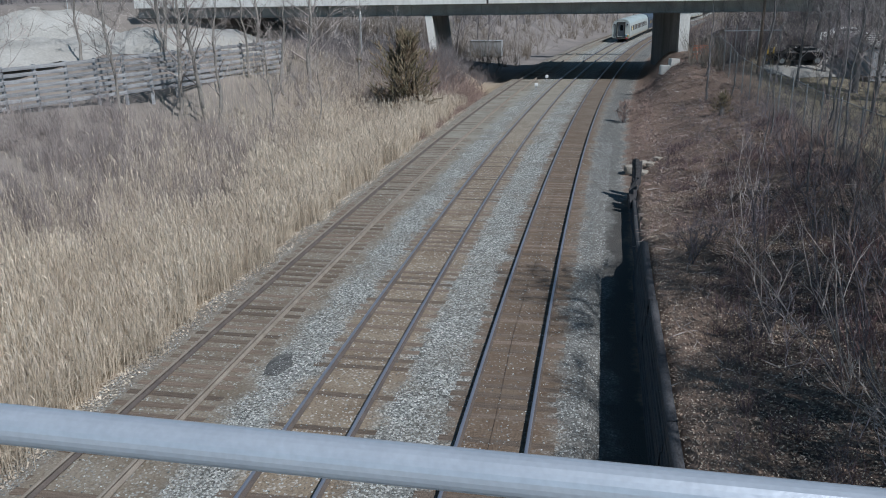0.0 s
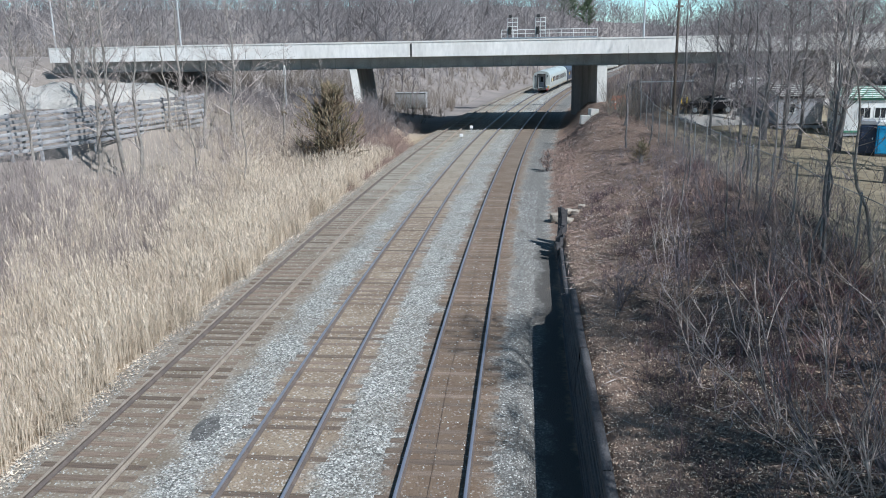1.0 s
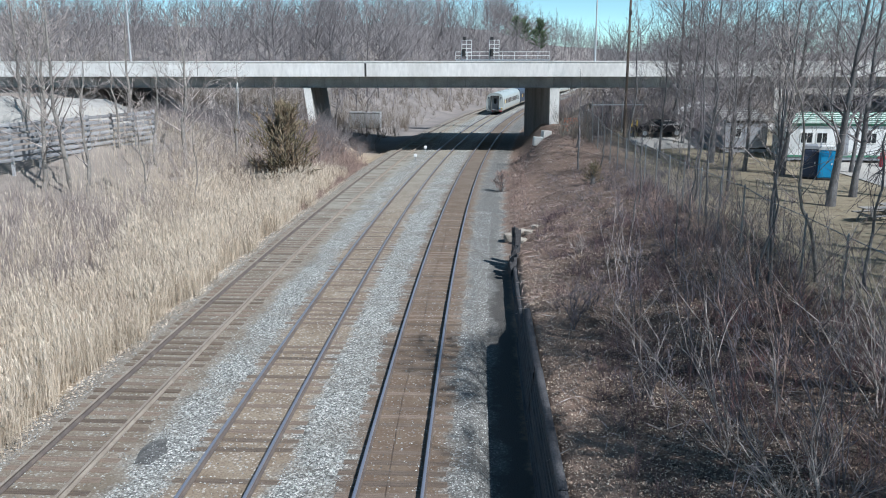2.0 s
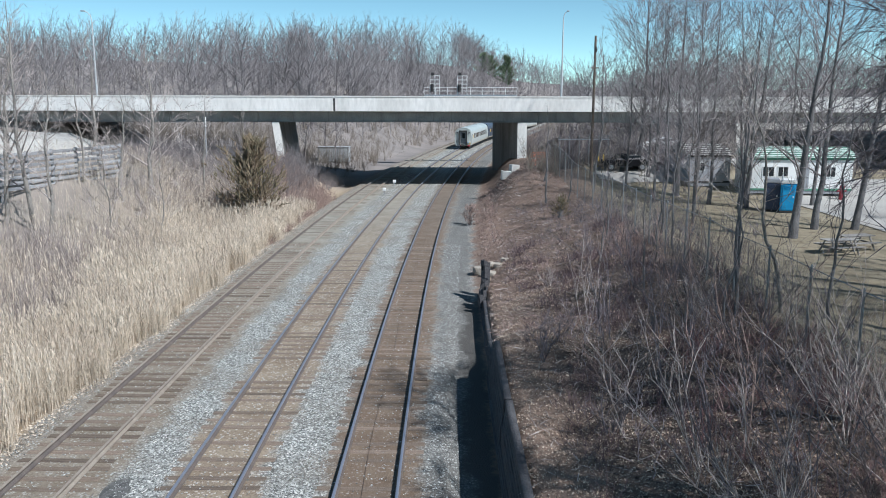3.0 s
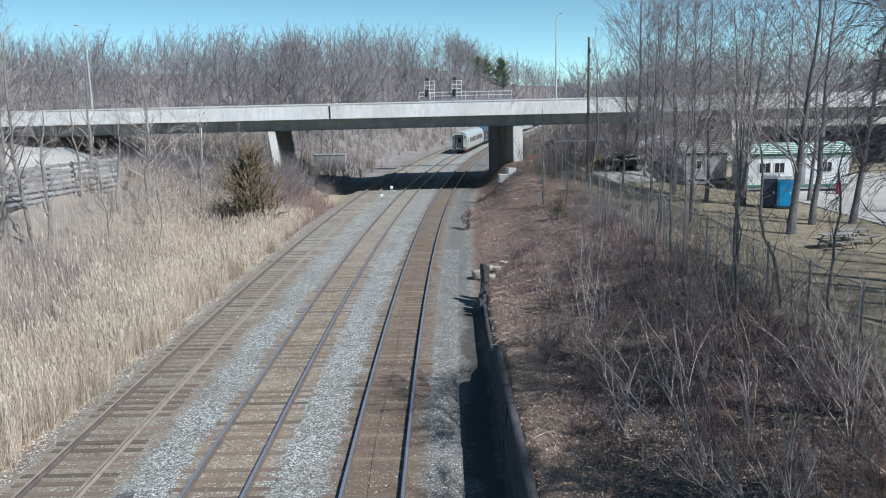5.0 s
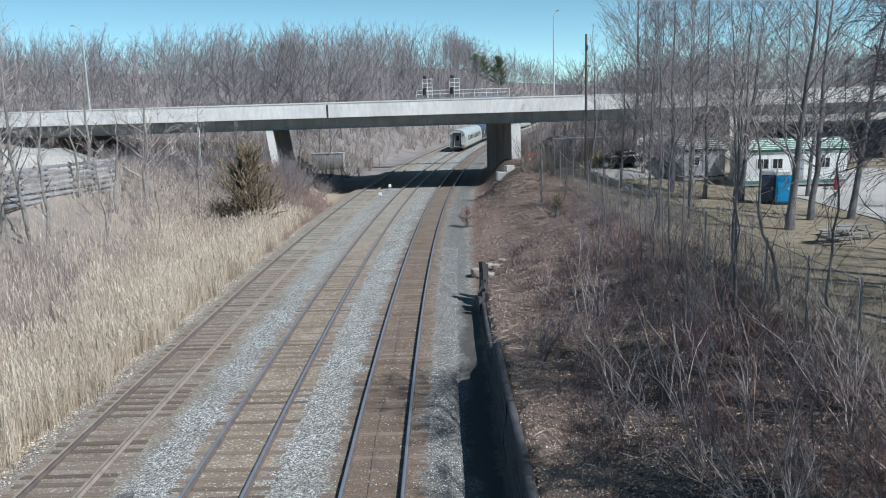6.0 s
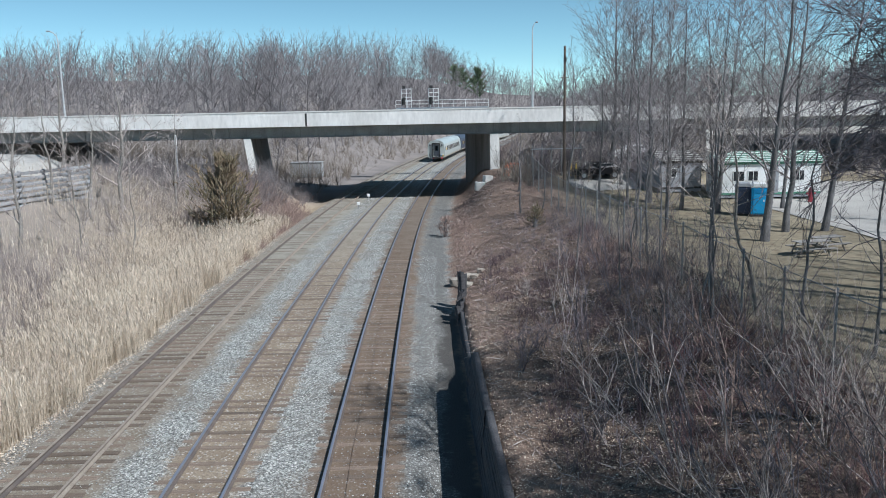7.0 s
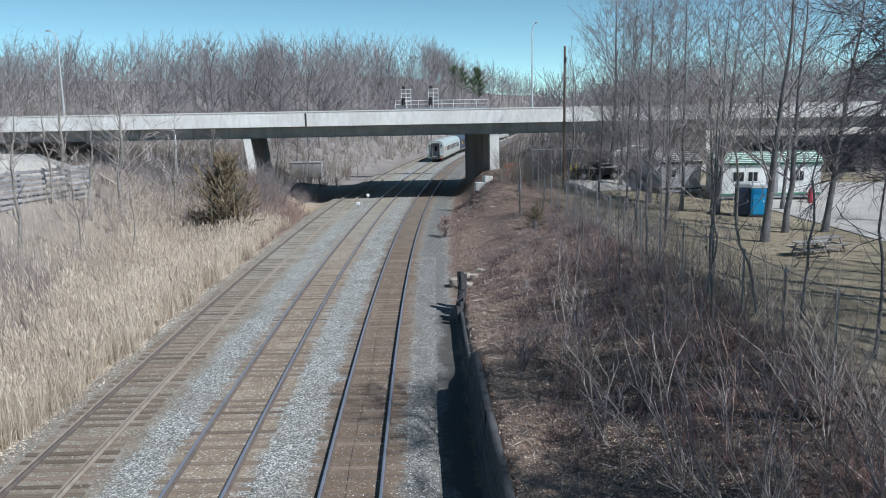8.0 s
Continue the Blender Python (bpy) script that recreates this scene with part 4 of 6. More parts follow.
PARK_TREES = ((21.1, 46.4, 21, 0.30, 0.045), (23.9, 49.7, 20, 0.26, 0.05), (26.2, 49.3, 21, 0.26, 0.11), (19.6, 64.5, 19, 0.29, 0.0), (20.9, 60.5, 20, 0.19, -0.01), (21.0, 64.0, 19, 0.17, 0.0),
              (19.2, 74.6, 20, 0.30, 0.0), (18.8, 70.0, 16, 0.18, 0.0), (20.0, 72.0, 17, 0.18, 0.01), (20.0, 69.0, 17, 0.16, 0.02), (22.8, 59.0, 18, 0.17, -0.06), (23.1, 58.8, 18, 0.19, 0.02),
              (23.3, 59.3, 17, 0.16, 0.08), (23.0, 59.6, 17, 0.15, 0.13), (17.2, 62.0, 18, 0.14, 0.0), (15.9, 66.0, 16, 0.13, 0.02), (17.0, 52.0, 15, 0.11, 0.03), (14.6, 45.5, 11, 0.08, 0.02), (18.2, 55.5, 16, 0.14, -0.02),
              (28.5, 60.0, 18, 0.19, 0.02), (31.0, 70.0, 18, 0.2, 0.0))
for k, (x, y, h, r, tilt) in enumerate(PARK_TREES):
    bare_tree(x, y, h, r * 0.82, 100 + k, "tall slim leafless grey tree at the edge of the park" if r > 0.14 else "young leafless sapling beside the fence",
              "park trees", clear=0.14, limbs=42, reach=0.33, lift=36, subs=7, twigs=4, twig_r=0.0075, wander=0.007, thick=0.42, kink=0.085, taper=1.3, lean=(tilt, 0), turn=0, twig=M_TWIG_GREY)


# saplings and slender trees on the bank
BANK_TREES = ((10.2, 26.0, 9.5, 0.07), (9.2, 24.4, 6.5, 0.045), (12.0, 31.0, 10, 0.07), (9.5, 33.0, 6.5, 0.045), (8.2, 30.0, 5.5, 0.04), (11.6, 38.0, 9, 0.06), (12.4, 43.0, 10, 0.07),
              (9.0, 41.0, 5.5, 0.045), (9.2, 66.0, 6.5, 0.08), (9.9, 58.0, 5.0, 0.05), (12.3, 61.0, 12.5, 0.09), (13.4, 22.0, 8.0, 0.06), (13.8, 27.0, 9.0, 0.06), (7.6, 36.0, 4.5, 0.035), (8.6, 60.0, 5.5, 0.08))
for k, (x, y, h, r) in enumerate(BANK_TREES):
    bare_tree(x, y, h, r, 300 + k, "thin leafless sapling on the bank beside the fence", "bank saplings", twig=M_TWIG_PALE if k in (0, 2, 4) else None,
              clear=0.3, limbs=14, reach=0.26, lift=48, subs=3, twigs=3, twig_r=0.006, wander=0.02)
bare_tree(11.9, 26.4, 8.6, 0.075, 331, "pale leaning leafless sapling behind the wire fence", "bank saplings", bark=M_BARK_PALE, twig=M_TWIG_PALE,
          clear=0.3, limbs=15, reach=0.3, lift=35, subs=4, twigs=3, twig_r=0.007, wander=0.02, kink=0.1, lean=(-0.2, 0), turn=0)
# trees added mostly out of view beside the footbridge, to shade the bank
for k, (x, y, h, r) in enumerate(((12.8, 13.5, 15, 0.2), (15.6, 20.5, 15, 0.2), (17.8, 26.0, 17, 0.2), (11.8, 8.5, 13, 0.16), (20.5, 31.0, 17, 0.2), (23.0, 19.0, 18, 0.24), (27.5, 25.0, 19, 0.25), (25.0, 13.5, 18, 0.24), (31.0, 31.5, 19, 0.24), (14.5, 15.5, 14, 0.2))):
    bare_tree(x, y, h, r, 400 + k, "leafless tree added behind the chain-link fence for shade", "bank trees", clear=0.2, limbs=28, reach=0.36, lift=30, subs=7, twigs=5, sag=0.12, twig_r=0.0112)
for k, (x, y, h) in enumerate(((11.7, 14.8, 16.5), (11.6, 16.8, 16.0), (13.2, 8.4, 14), (11.2, 6.2, 13), (10.4, 9.9, 13), (13.8, 17.2, 16), (17.2, 20.8, 18), (19.8, 22.5, 18), (22.4, 26.0, 18), (18.0, 16.0, 17))):
    bare_tree(x, y, h, 0.16, 440 + k, "dense twiggy leafless tree added behind the chain-link fence for shade", "bank trees", clear=0.42, limbs=46, reach=0.25, lift=30, subs=8, twigs=6, sag=0.06, twig_r=0.010, kink=0.12)
# old trees whose drooping boughs hang beside the path
def drooping_tree(x, y, h, seed, boughs):
    rng = random.Random(seed)
    t = empty("drooping_tree", pose(x, y, ground_z(x, y) - 0.05), "old leafless tree with long dark drooping boughs", "tree", "bank trees")
    trunk = [(0.03 * i, 0, h * i / 8, 0.03 * (i + 1), 0, h * (i + 1) / 8, 0.24 * (1 - i / 9), 0.24 * (1 - (i + 1) / 9)) for i in range(8)]
    smooth(part("trunk", tubes(trunk, 9), M_BARK, t))
    stout, fine = [], []
    for k in range(boughs):
        z = h * (0.42 + 0.55 * (k + rng.random()) / boughs)
        az, el = math.pi + rng.uniform(-1.25, 1.25), radians(rng.uniform(5, 40))
        L, n = rng.uniform(4.2, 6.2) * (1.1 - 0.35 * z / h), 10
        p, r0 = Vector((0.2, 0, z)), rng.uniform(0.035, 0.055)
        for i in range(n):
            el -= radians(rng.uniform(4, 12))
            az += rng.gauss(0, 0.09)
            d = Vector((math.cos(az) * math.cos(el), math.sin(az) * math.cos(el), math.sin(el)))
            e = p + d * L / n
            stout.append((*p, *e, r0 * (1 - 0.85 * i / n), r0 * (1 - 0.85 * (i + 1) / n)))
            for q in range(3 if i > 1 else 1):
                a = p.lerp(e, rng.random())
                d2 = (d + Vector((rng.gauss(0, 0.6), rng.gauss(0, 0.6), rng.gauss(-0.25, 0.35)))).normalized()
                l2 = rng.uniform(0.5, 1.5)
                for j in range(3):
                    d2 = (d2 + Vector((rng.gauss(0, 0.12), rng.gauss(0, 0.12), -0.13))).normalized()
                    b = a + d2 * l2 / 3
                    fine.append((*a, *b, 0.011 - 0.002 * j, 0.009 - 0.002 * j))
                    for w in range(2):
                        d3 = (d2 + Vector((rng.gauss(0, 0.6), rng.gauss(0, 0.6), rng.gauss(-0.15, 0.35)))).normalized()
                        fine.append((*b, *(b + d3 * rng.uniform(0.15, 0.45)), 0.007, 0.004))
                    a = b
            p = e
    part("crown", joined(tubes(stout, 5), tubes(fine, 3)), M_TWIG, t, "drooping dark boughs with fine hanging twigs")


drooping_tree(17.8, 26.4, 15.5, 470, 21)
drooping_tree(21.4, 32.4, 15.0, 471, 9)
# trees added out of view round the open lawn, to cast shadow stripes
for k, (x, y, h) in enumerate(((35.0, 33.0, 18), (37.5, 40.0, 19), (33.0, 24.0, 18), (40.0, 46.0, 18), (26.0, 17.5, 18), (29.5, 20.0, 19), (30.5, 27.0, 18), (28.4, 30.5, 17), (33.5, 29.0, 19), (24.0, 15.0, 17), (36.5, 36.5, 18), (31.5, 22.5, 19))):
    bare_tree(x, y, h, 0.26, 480 + k, "tall leafless tree added beside the lawn for its shadow", "park trees", clear=0.35, limbs=22, reach=0.24, lift=45, subs=4, twigs=3, twig_r=0.012, kink=0.1)
# left side
LEFT_TREES = ((-24.2, 50.0, 14, 0.16), (-22.9, 49.0, 10, 0.13), (-16.6, 50.5, 8.0, 0.06), (-19.8, 50.0, 7.5, 0.07), (-20.6, 60.0, 10.5, 0.2), (-27.5, 55.0, 12, 0.14), (-31, 50, 11, 0.12),
              (-24.5, 58.0, 9, 0.1), (-28.5, 47.0, 9.5, 0.1), (-18.2, 66.0, 9, 0.12), (-34.5, 44.0, 9, 0.1), (-27.0, 66.0, 11, 0.13), (-15.5, 69.0, 7, 0.08), (-33, 62, 11, 0.13), (-38, 58, 10, 0.12), (-26.0, 49.5, 11, 0.16), (-30.5, 57.0, 12, 0.16), (-21.5, 57.0, 9, 0.1), (-35.0, 66.0, 12, 0.16))
for k, (x, y, h, r) in enumerate(LEFT_TREES):
    big = r > 0.15
    bare_tree(x, y, h, r, 500 + k, "leafless grey tree with wide forking limbs" if big else "slender leafless tree above the dry brush", "trees by the plank fence", twig=M_TWIG_PALE, bark=M_BARK_PALE,
              clear=0.2, limbs=22, reach=0.46 if big else 0.34, lift=38, subs=6, twigs=4, twig_r=0.010, wander=0.02, kink=0.13, thick=0.45)


# ---- conifers ----
def conifer(x, y, height, radius, seed, foliage, name, label, tiers=70, tuft=36, blade=0.35, base=0.05, ragged=0.3, rise=(10, 45)):
    rng = random.Random(seed)
    t = empty(name, pose(x, y, ground_z(x, y) - 0.1), label, "tree", "conifers")
    smooth(part("trunk", tubes([(0, 0, 0, 0, 0, height * 0.5, 0.16, 0.1), (0, 0, height * 0.5, 0, 0, height * 0.98, 0.1, 0.02)], 8), M_BARK, t))
    limbs, leaves = [], []
    for k in range(tiers):
        f = base + (1 - base) * (k + rng.random()) / tiers
        az, el = rng.uniform(0, 6.28), radians(rng.uniform(*rise) + 25 * f)
        L = radius * (1 - f) ** 0.7 * rng.uniform(1 - ragged, 1 + ragged * 0.6) + 0.25
        d = Vector((math.cos(az) * math.cos(el), math.sin(az) * math.cos(el), math.sin(el)))
        a = Vector((0, 0, f * height * 0.92))
        e = a + d * L
        limbs.append((*a, *e, 0.03, 0.008))
        for q in range(tuft):
            p = a.lerp(e, rng.uniform(0.25, 1.05)) + Vector((rng.gauss(0, 0.12), rng.gauss(0, 0.12), rng.gauss(0, 0.1)))
            dd = (d + Vector((rng.gauss(0, 0.5), rng.gauss(0, 0.5), rng.gauss(0.25, 0.4)))).normalized()
            tip = p + dd * blade * rng.uniform(0.5, 1.2)
            leaves.append((*p, *tip, blade * 0.09, 0.006))
    part("branchwork", tubes(limbs, 4), M_BARK, t)
    part("foliage", tubes(leaves, 3), foliage, t, "ragged evergreen sprays")
    return t


conifer(-13.2, 60.5, 6.6, 3.9, 7, M_CEDAR, "cedar", "scruffy brown-green cedar at the reed bed's edge", tiers=150, tuft=22, blade=0.62, base=0.03, ragged=0.75, rise=(28, 66))
conifer(3.0, 60.0, 1.5, 0.7, 8, M_TWIG_RED, "russet_shrub", "small dark russet shrub at the toe of the bank", tiers=24, tuft=18, blade=0.22)
conifer(8.6, 53.0, 1.4, 0.55, 9, M_CEDAR, "cedar_shrub", "small dark cedar shrub on the bank", tiers=24, tuft=18, blade=0.22)
for k, (x, y, h) in enumerate(((24.7, 272, 20.5), (17.6, 276, 15.5), (20.4, 282, 15.0))):
    conifer(x, y, h, 7.0, 20 + k, M_PINE, "pine", "dark green pine standing over the bare woods", tiers=46, tuft=30, blade=1.1, base=0.5, ragged=0.5)


# ---- reeds ----
def reed_bed():
    rng = np.random.default_rng(11)
    n = 58000
    y = rng.uniform(6, 69, n)
    dens = rng.uniform(0, 1, n)
    u = -11.75 - (dens ** 1.25) * (7.5 + 2.5 * np.sin(y * 0.13) + 1.0 * np.sin(y * 0.31 + 1)) - 0.28 * np.sin(y * 0.9) - 0.22 * np.sin(y * 2.3) + 0.12 * rng.normal(0, 1, n)
    u -= np.clip((y - 52) / 17, 0, 1) * 0.6
    stray = rng.uniform(0, 1, n) < 0.17
    u = np.where(stray, u - rng.uniform(0, 9, n), u)
    b = np.array([bend(v) for v in y])
    x = u + b
    z = np.array([ground_z(a, c) for a, c in zip(x, y)])
    patch = np.array([noise.noise((a * 0.22, c * 0.22, 2.0)) for a, c in zip(x, y)])
    h = (1.75 + 0.45 * patch + rng.normal(0, 0.25, n)) * (0.62 + 0.38 * np.clip((-11.6 - u) / 1.2, 0, 1)) * (1 - 0.35 * np.clip((y - 60) / 9, 0, 1))
    h = np.clip(h * rng.uniform(0.72, 1.06, n), 0.45, 2.8)
    lx, ly = rng.normal(-0.03, 0.15, n) * h, rng.normal(0.04, 0.15, n) * h
    az = rng.uniform(0, math.pi, n)
    wx, wy = np.cos(az), np.sin(az)

    def quads(p, q, w0, w1):
        """Blades from p to q with half widths."""
        o = np.stack([wx, wy, np.zeros(n)], 1)
        return np.stack([p - o * w0[:, None], p + o * w0[:, None], q + o * w1[:, None], q - o * w1[:, None]], 1)
    base = np.stack([x, y, z - 0.05], 1)
    mid = base + np.stack([lx * 0.35, ly * 0.35, h * 0.55], 1)
    top = base + np.stack([lx, ly, h], 1)
    w = rng.uniform(0.0035, 0.0075, n)
    V = [quads(base, mid, w, w * 0.9), quads(mid, top, w * 0.9, w * 0.5)]
    for k in range(2):
        a = base + (top - base) * rng.uniform(0.25, 0.75, n)[:, None]
        d = np.stack([rng.normal(0, 0.22, n), rng.normal(0, 0.22, n), rng.uniform(-0.1, 0.35, n)], 1) * (h * 0.8)[:, None]
        V.append(quads(a, a + d, rng.uniform(0.004, 0.009, n), np.full(n, 0.002)))
    v = np.concatenate(V).reshape(-1, 3)
    ob = part("reed_bed", (v, np.arange(len(v)).reshape(-1, 4)), M_REED)
    tagged(ob, "dense bed of dry tan reeds beside the track", "reeds", kind="stuff")
    sel = rng.uniform(0, 1, n) < 0.4
    pl = []
    for k in range(2):
        az2 = rng.uniform(0, math.pi, n)
        wx, wy = np.cos(az2), np.sin(az2)
        q1 = top + np.stack([lx * 0.1 + rng.normal(0, 0.02, n), ly * 0.1, h * 0.02 + 0.12], 1)
        q2 = q1 + np.stack([rng.normal(-0.03, 0.04, n), rng.normal(0, 0.04, n), np.full(n, 0.12)], 1)
        pl.append(quads(top - np.array([0, 0, 0.06]), q1, np.full(n, 0.005), rng.uniform(0.007, 0.017, n))[sel])
        pl.append(quads(q1, q2, rng.uniform(0.007, 0.017, n), np.full(n, 0.003))[sel])
    v = np.concatenate(pl).reshape(-1, 3)
    ob = part("reed_plumes", (v, np.arange(len(v)).reshape(-1, 4)), M_PLUME)
    tagged(ob, "feathery brown seed plumes over the reeds", "reeds", kind="stuff")


reed_bed()


# ---- brush ----
def brush_rows(rng, spots, stems, hmin, hmax, splay, r, twigs=5):
    """Twiggy clumps on the ground: rows for tubes()."""
    rows = []
    for x, y, k in spots:
        z = ground_z(x, y) - 0.05
        for s in range(stems):
            h = rng.uniform(hmin, hmax) * k
            az, t = rng.uniform(0, 6.28), abs(rng.gauss(0, splay))
            d = Vector((math.cos(az) * math.sin(t), math.sin(az) * math.sin(t), math.cos(t)))
            p = Vector((x + rng.gauss(0, 0.12), y + rng.gauss(0, 0.12), z))
            pts = [p.copy()]
            for i in range(3):
                d = (d + Vector((rng.gauss(0, 0.13), rng.gauss(0, 0.13), rng.gauss(-0.02, 0.08)))).normalized()
                e = p + d * h / 3
                rows.append((*p, *e, r * (1 - i / 3.6), r * (1 - (i + 1) / 3.6)))
                p = e
                pts.append(p.copy())
            for q in range(twigs):
                i = rng.choice((1, 1, 2, 2, 3))
                a = pts[i - 1].lerp(pts[i], rng.random())
                dd = (d + Vector((rng.gauss(0, 0.6), rng.gauss(0, 0.6), rng.gauss(0.1, 0.4)))).normalized()
                rows.append((*a, *(a + dd * h * rng.uniform(0.15, 0.4)), r * 0.45, r * 0.2))
    return rows


def scatter(rng, n, u0, u1, y0, y1, keep=None):
    out = []
    while len(out) < n:
        u, y = rng.uniform(u0, u1), rng.uniform(y0, y1)
        if keep is None or keep(u, y, rng):
            out.append((u + bend(y), y, rng.uniform(0.6, 1.2)))
    return out


rb = random.Random(21)
rows = brush_rows(rb, scatter(rb, 900, -30, -15.0, 20, 72, lambda u, y, r: r.random() < ease(-13, -19, u) and not (u < -22 and 46 < y < 66)), 9, 0.9, 2.2, 0.5, 0.011, 6)
tagged(part("brush_thicket", ribbons(rows), M_MAUVE), "tangled greyish-brown brush behind the reeds", "brush", kind="stuff")
rows = brush_rows(rb, scatter(rb, 230, -26, -15.8, 27, 47, lambda u, y, r: noise.noise((u * 0.25, y * 0.2, 3.0)) > -0.1), 10, 1.1, 2.3, 0.45, 0.009, 8)
tagged(part("mauve_brush", ribbons(rows), M_MAUVE), "greyish mauve brush growing through the reeds", "brush", kind="stuff")
rows = brush_rows(rb, scatter(rb, 22, -23.5, -19.5, 56, 60) + scatter(rb, 110, -23.0, -17.5, 60, 70), 10, 1.3, 2.8, 0.5, 0.013, 8)
tagged(part("fence_thicket", ribbons(rows), M_TWIG_PALE), "grey tangled thicket close to the plank fence", "brush", kind="stuff")
rows = brush_rows(rb, scatter(rb, 400, -42, -13, 34, 74, lambda u, y, r: (u < -18 and (u > -23 or y < 42)) or y > 66), 8, 0.7, 1.8, 0.5, 0.012, 7)
tagged(part("grey_thicket", ribbons(rows), M_TWIG_PALE), "grey leafless thicket before the plank fence", "brush", kind="stuff")
rows = brush_rows(rb, [(rb.uniform(-54, -24), rb.uniform(79.0, 83.4), rb.uniform(0.7, 1.2)) for k in range(150)], 8, 0.8, 2.0, 0.55, 0.013, 7)
tagged(part("embankment_brush", ribbons(rows), M_MAUVE), "brown leafless brush on the road embankment", "brush", kind="stuff")
rows = brush_rows(rb, scatter(rb, 330, -19.5, -13.0, 61, 80), 10, 1.0, 2.3, 0.6, 0.011, 8)
tagged(part("bridge_brush", ribbons(rows), M_BRIDGEBRUSH), "pinkish-brown leafless brush in front of the bridge", "brush", kind="stuff")
rows = brush_rows(rb, scatter(rb, 110, -18.5, -13.8, 78, 90), 9, 0.8, 1.8, 0.55, 0.012, 6)
tagged(part("deck_brush", ribbons(rows), M_TWIG_GREY), "dark leafless brush in the shade of the bridge", "brush", kind="stuff")
rows = brush_rows(rb, scatter(rb, 420, -13.4, -11.5, 52, 77, lambda u, y, r: r.random() < ease(-11.3, -12.4, u)), 8, 0.3, 0.8, 0.5, 0.009, 4)
tagged(part("russet_grass", ribbons(rows), M_BRIDGEBRUSH), "low russet weeds beside the ballast", "grass", kind="stuff")
rows = brush_rows(rb, scatter(rb, 60, -36, -15.5, 80, 96) + scatter(rb, 150, -30, -14.6, 70, 76) + scatter(rb, 45, -17.4, -14.6, 76.5, 81), 10, 1.4, 3.2, 0.45, 0.014, 6)
tagged(part("pier_brush", ribbons(rows), M_TWIG_GREY), "dark leafless bushes round the bridge pier", "brush", kind="stuff")
rows = brush_rows(rb, scatter(rb, 190, 2.6, 10.6, 11, 60, lambda u, y, r: r.random() < 0.3 + 0.7 * ease(2.5, 5.0, u)), 5, 0.4, 1.2, 0.8, 0.0075, 6)
tagged(part("bank_brush", tubes(rows, 3), M_TWIG), "dark tangled leafless brush on the bank", "brush", kind="stuff")
rk = random.Random(58)
rows = brush_rows(rk, scatter(rk, 900, 3.0, 11.5, 9.5, 46, lambda u, y, r: noise.noise((u * 0.45, y * 0.3, 8.0)) > -0.05 and r.random() < ease(2.4, 4.6, u)), 8, 0.3, 0.85, 0.95, 0.0075, 7)
tagged(part("low_bramble", ribbons(rows), M_BRAMBLE), "low dark purplish bramble matted over the bank", "brush", kind="stuff")
for k in range(30):
    u, y = rk.uniform(4.2, 10.2), 10.5 + 17.5 * rk.random() ** 1.3
    x = u + bend(y)
    lean = rk.uniform(-0.35, 0.05)
    bare_tree(x, y, rk.uniform(1.3, 2.3), 0.012, 900 + k, "pale forked leafless shrub on the bank", "bank shrubs", bark=M_STEM, twig=M_STEM,
              clear=0.15, limbs=7, reach=0.55, lift=40, subs=3, twigs=2, twig_r=0.0045, wander=0.05, kink=0.15, lean=(lean, 0.1), name="shrub", category="shrub")
rows = brush_rows(rb, scatter(rb, 95, 6.0, 12.0, 10.5, 23), 7, 0.5, 1.5, 0.75, 0.007, 8)
tagged(part("red_brush", tubes(rows, 3), M_RED_DARK), "fine reddish bramble on the bank", "brush", kind="stuff")
rows = brush_rows(rb, scatter(rb, 60, 1.6, 3.2, 44, 76), 7, 0.4, 1.0, 0.6, 0.008, 5)
tagged(part("toe_brush", tubes(rows, 3), M_TWIG_RED), "low russet weeds at the toe of the bank", "brush", kind="stuff")
rows = brush_rows(rb, scatter(rb, 420, -70, -14.5, 100, 128) + scatter(rb, 760, -55, -14.5, 104, 215) + scatter(rb, 150, 8.5, 26, 104, 200) + scatter(rb, 90, 8.5, 40, 98, 124) + scatter(rb, 30, 6.0, 8.6, 68, 78) + scatter(rb, 22, 9.5, 22, 70, 77), 7, 1.4, 3.6, 0.45, 0.018, 5)
tagged(part("far_brush", ribbons(rows), M_FARBRUSH), "leafless brush beyond the bridge", "brush", kind="stuff")


rows = brush_rows(rb, scatter(rb, 18, 9.0, 12.5, 16, 26), 7, 1.0, 2.2, 0.8, 0.008, 7)
tagged(part("pale_tangle", tubes(rows, 3), M_TWIG_PALE), "pale grey tangle of dry vines by the fence", "brush", kind="stuff")


rows = brush_rows(rb, scatter(rb, 230, 6, 62, 99, 126) + scatter(rb, 80, 9.0, 21, 73.8, 75.2), 8, 1.6, 4.0, 0.4, 0.02, 6)
tagged(part("dark_far_brush", ribbons(rows), M_TWIG), "dark leafless brush on the ramp's slope", "brush", kind="stuff")


rows = brush_rows(rb, [(rb.uniform(16, 56), rb.uniform(80.5, 83.4), rb.uniform(0.7, 1.2)) for k in range(50)] + [(rb.uniform(11.0, 35), rb.uniform(84.2, 86.6), rb.uniform(0.7, 1.2)) for k in range(95)], 7, 1.6, 3.4, 0.45, 0.016, 7)
tagged(part("deckside_brush", ribbons(rows), M_TWIG_PALE), "tall grey leafless brush before the bridge deck", "brush", kind="stuff")
rows = brush_rows(rb, scatter(rb, 120, 7.5, 14.5, 26, 56), 6, 0.5, 1.5, 0.7, 0.008, 8)
tagged(part("fence_brush", ribbons(rows), M_TWIG), "grey leafless saplings and brush along the wire fence", "brush", kind="stuff")
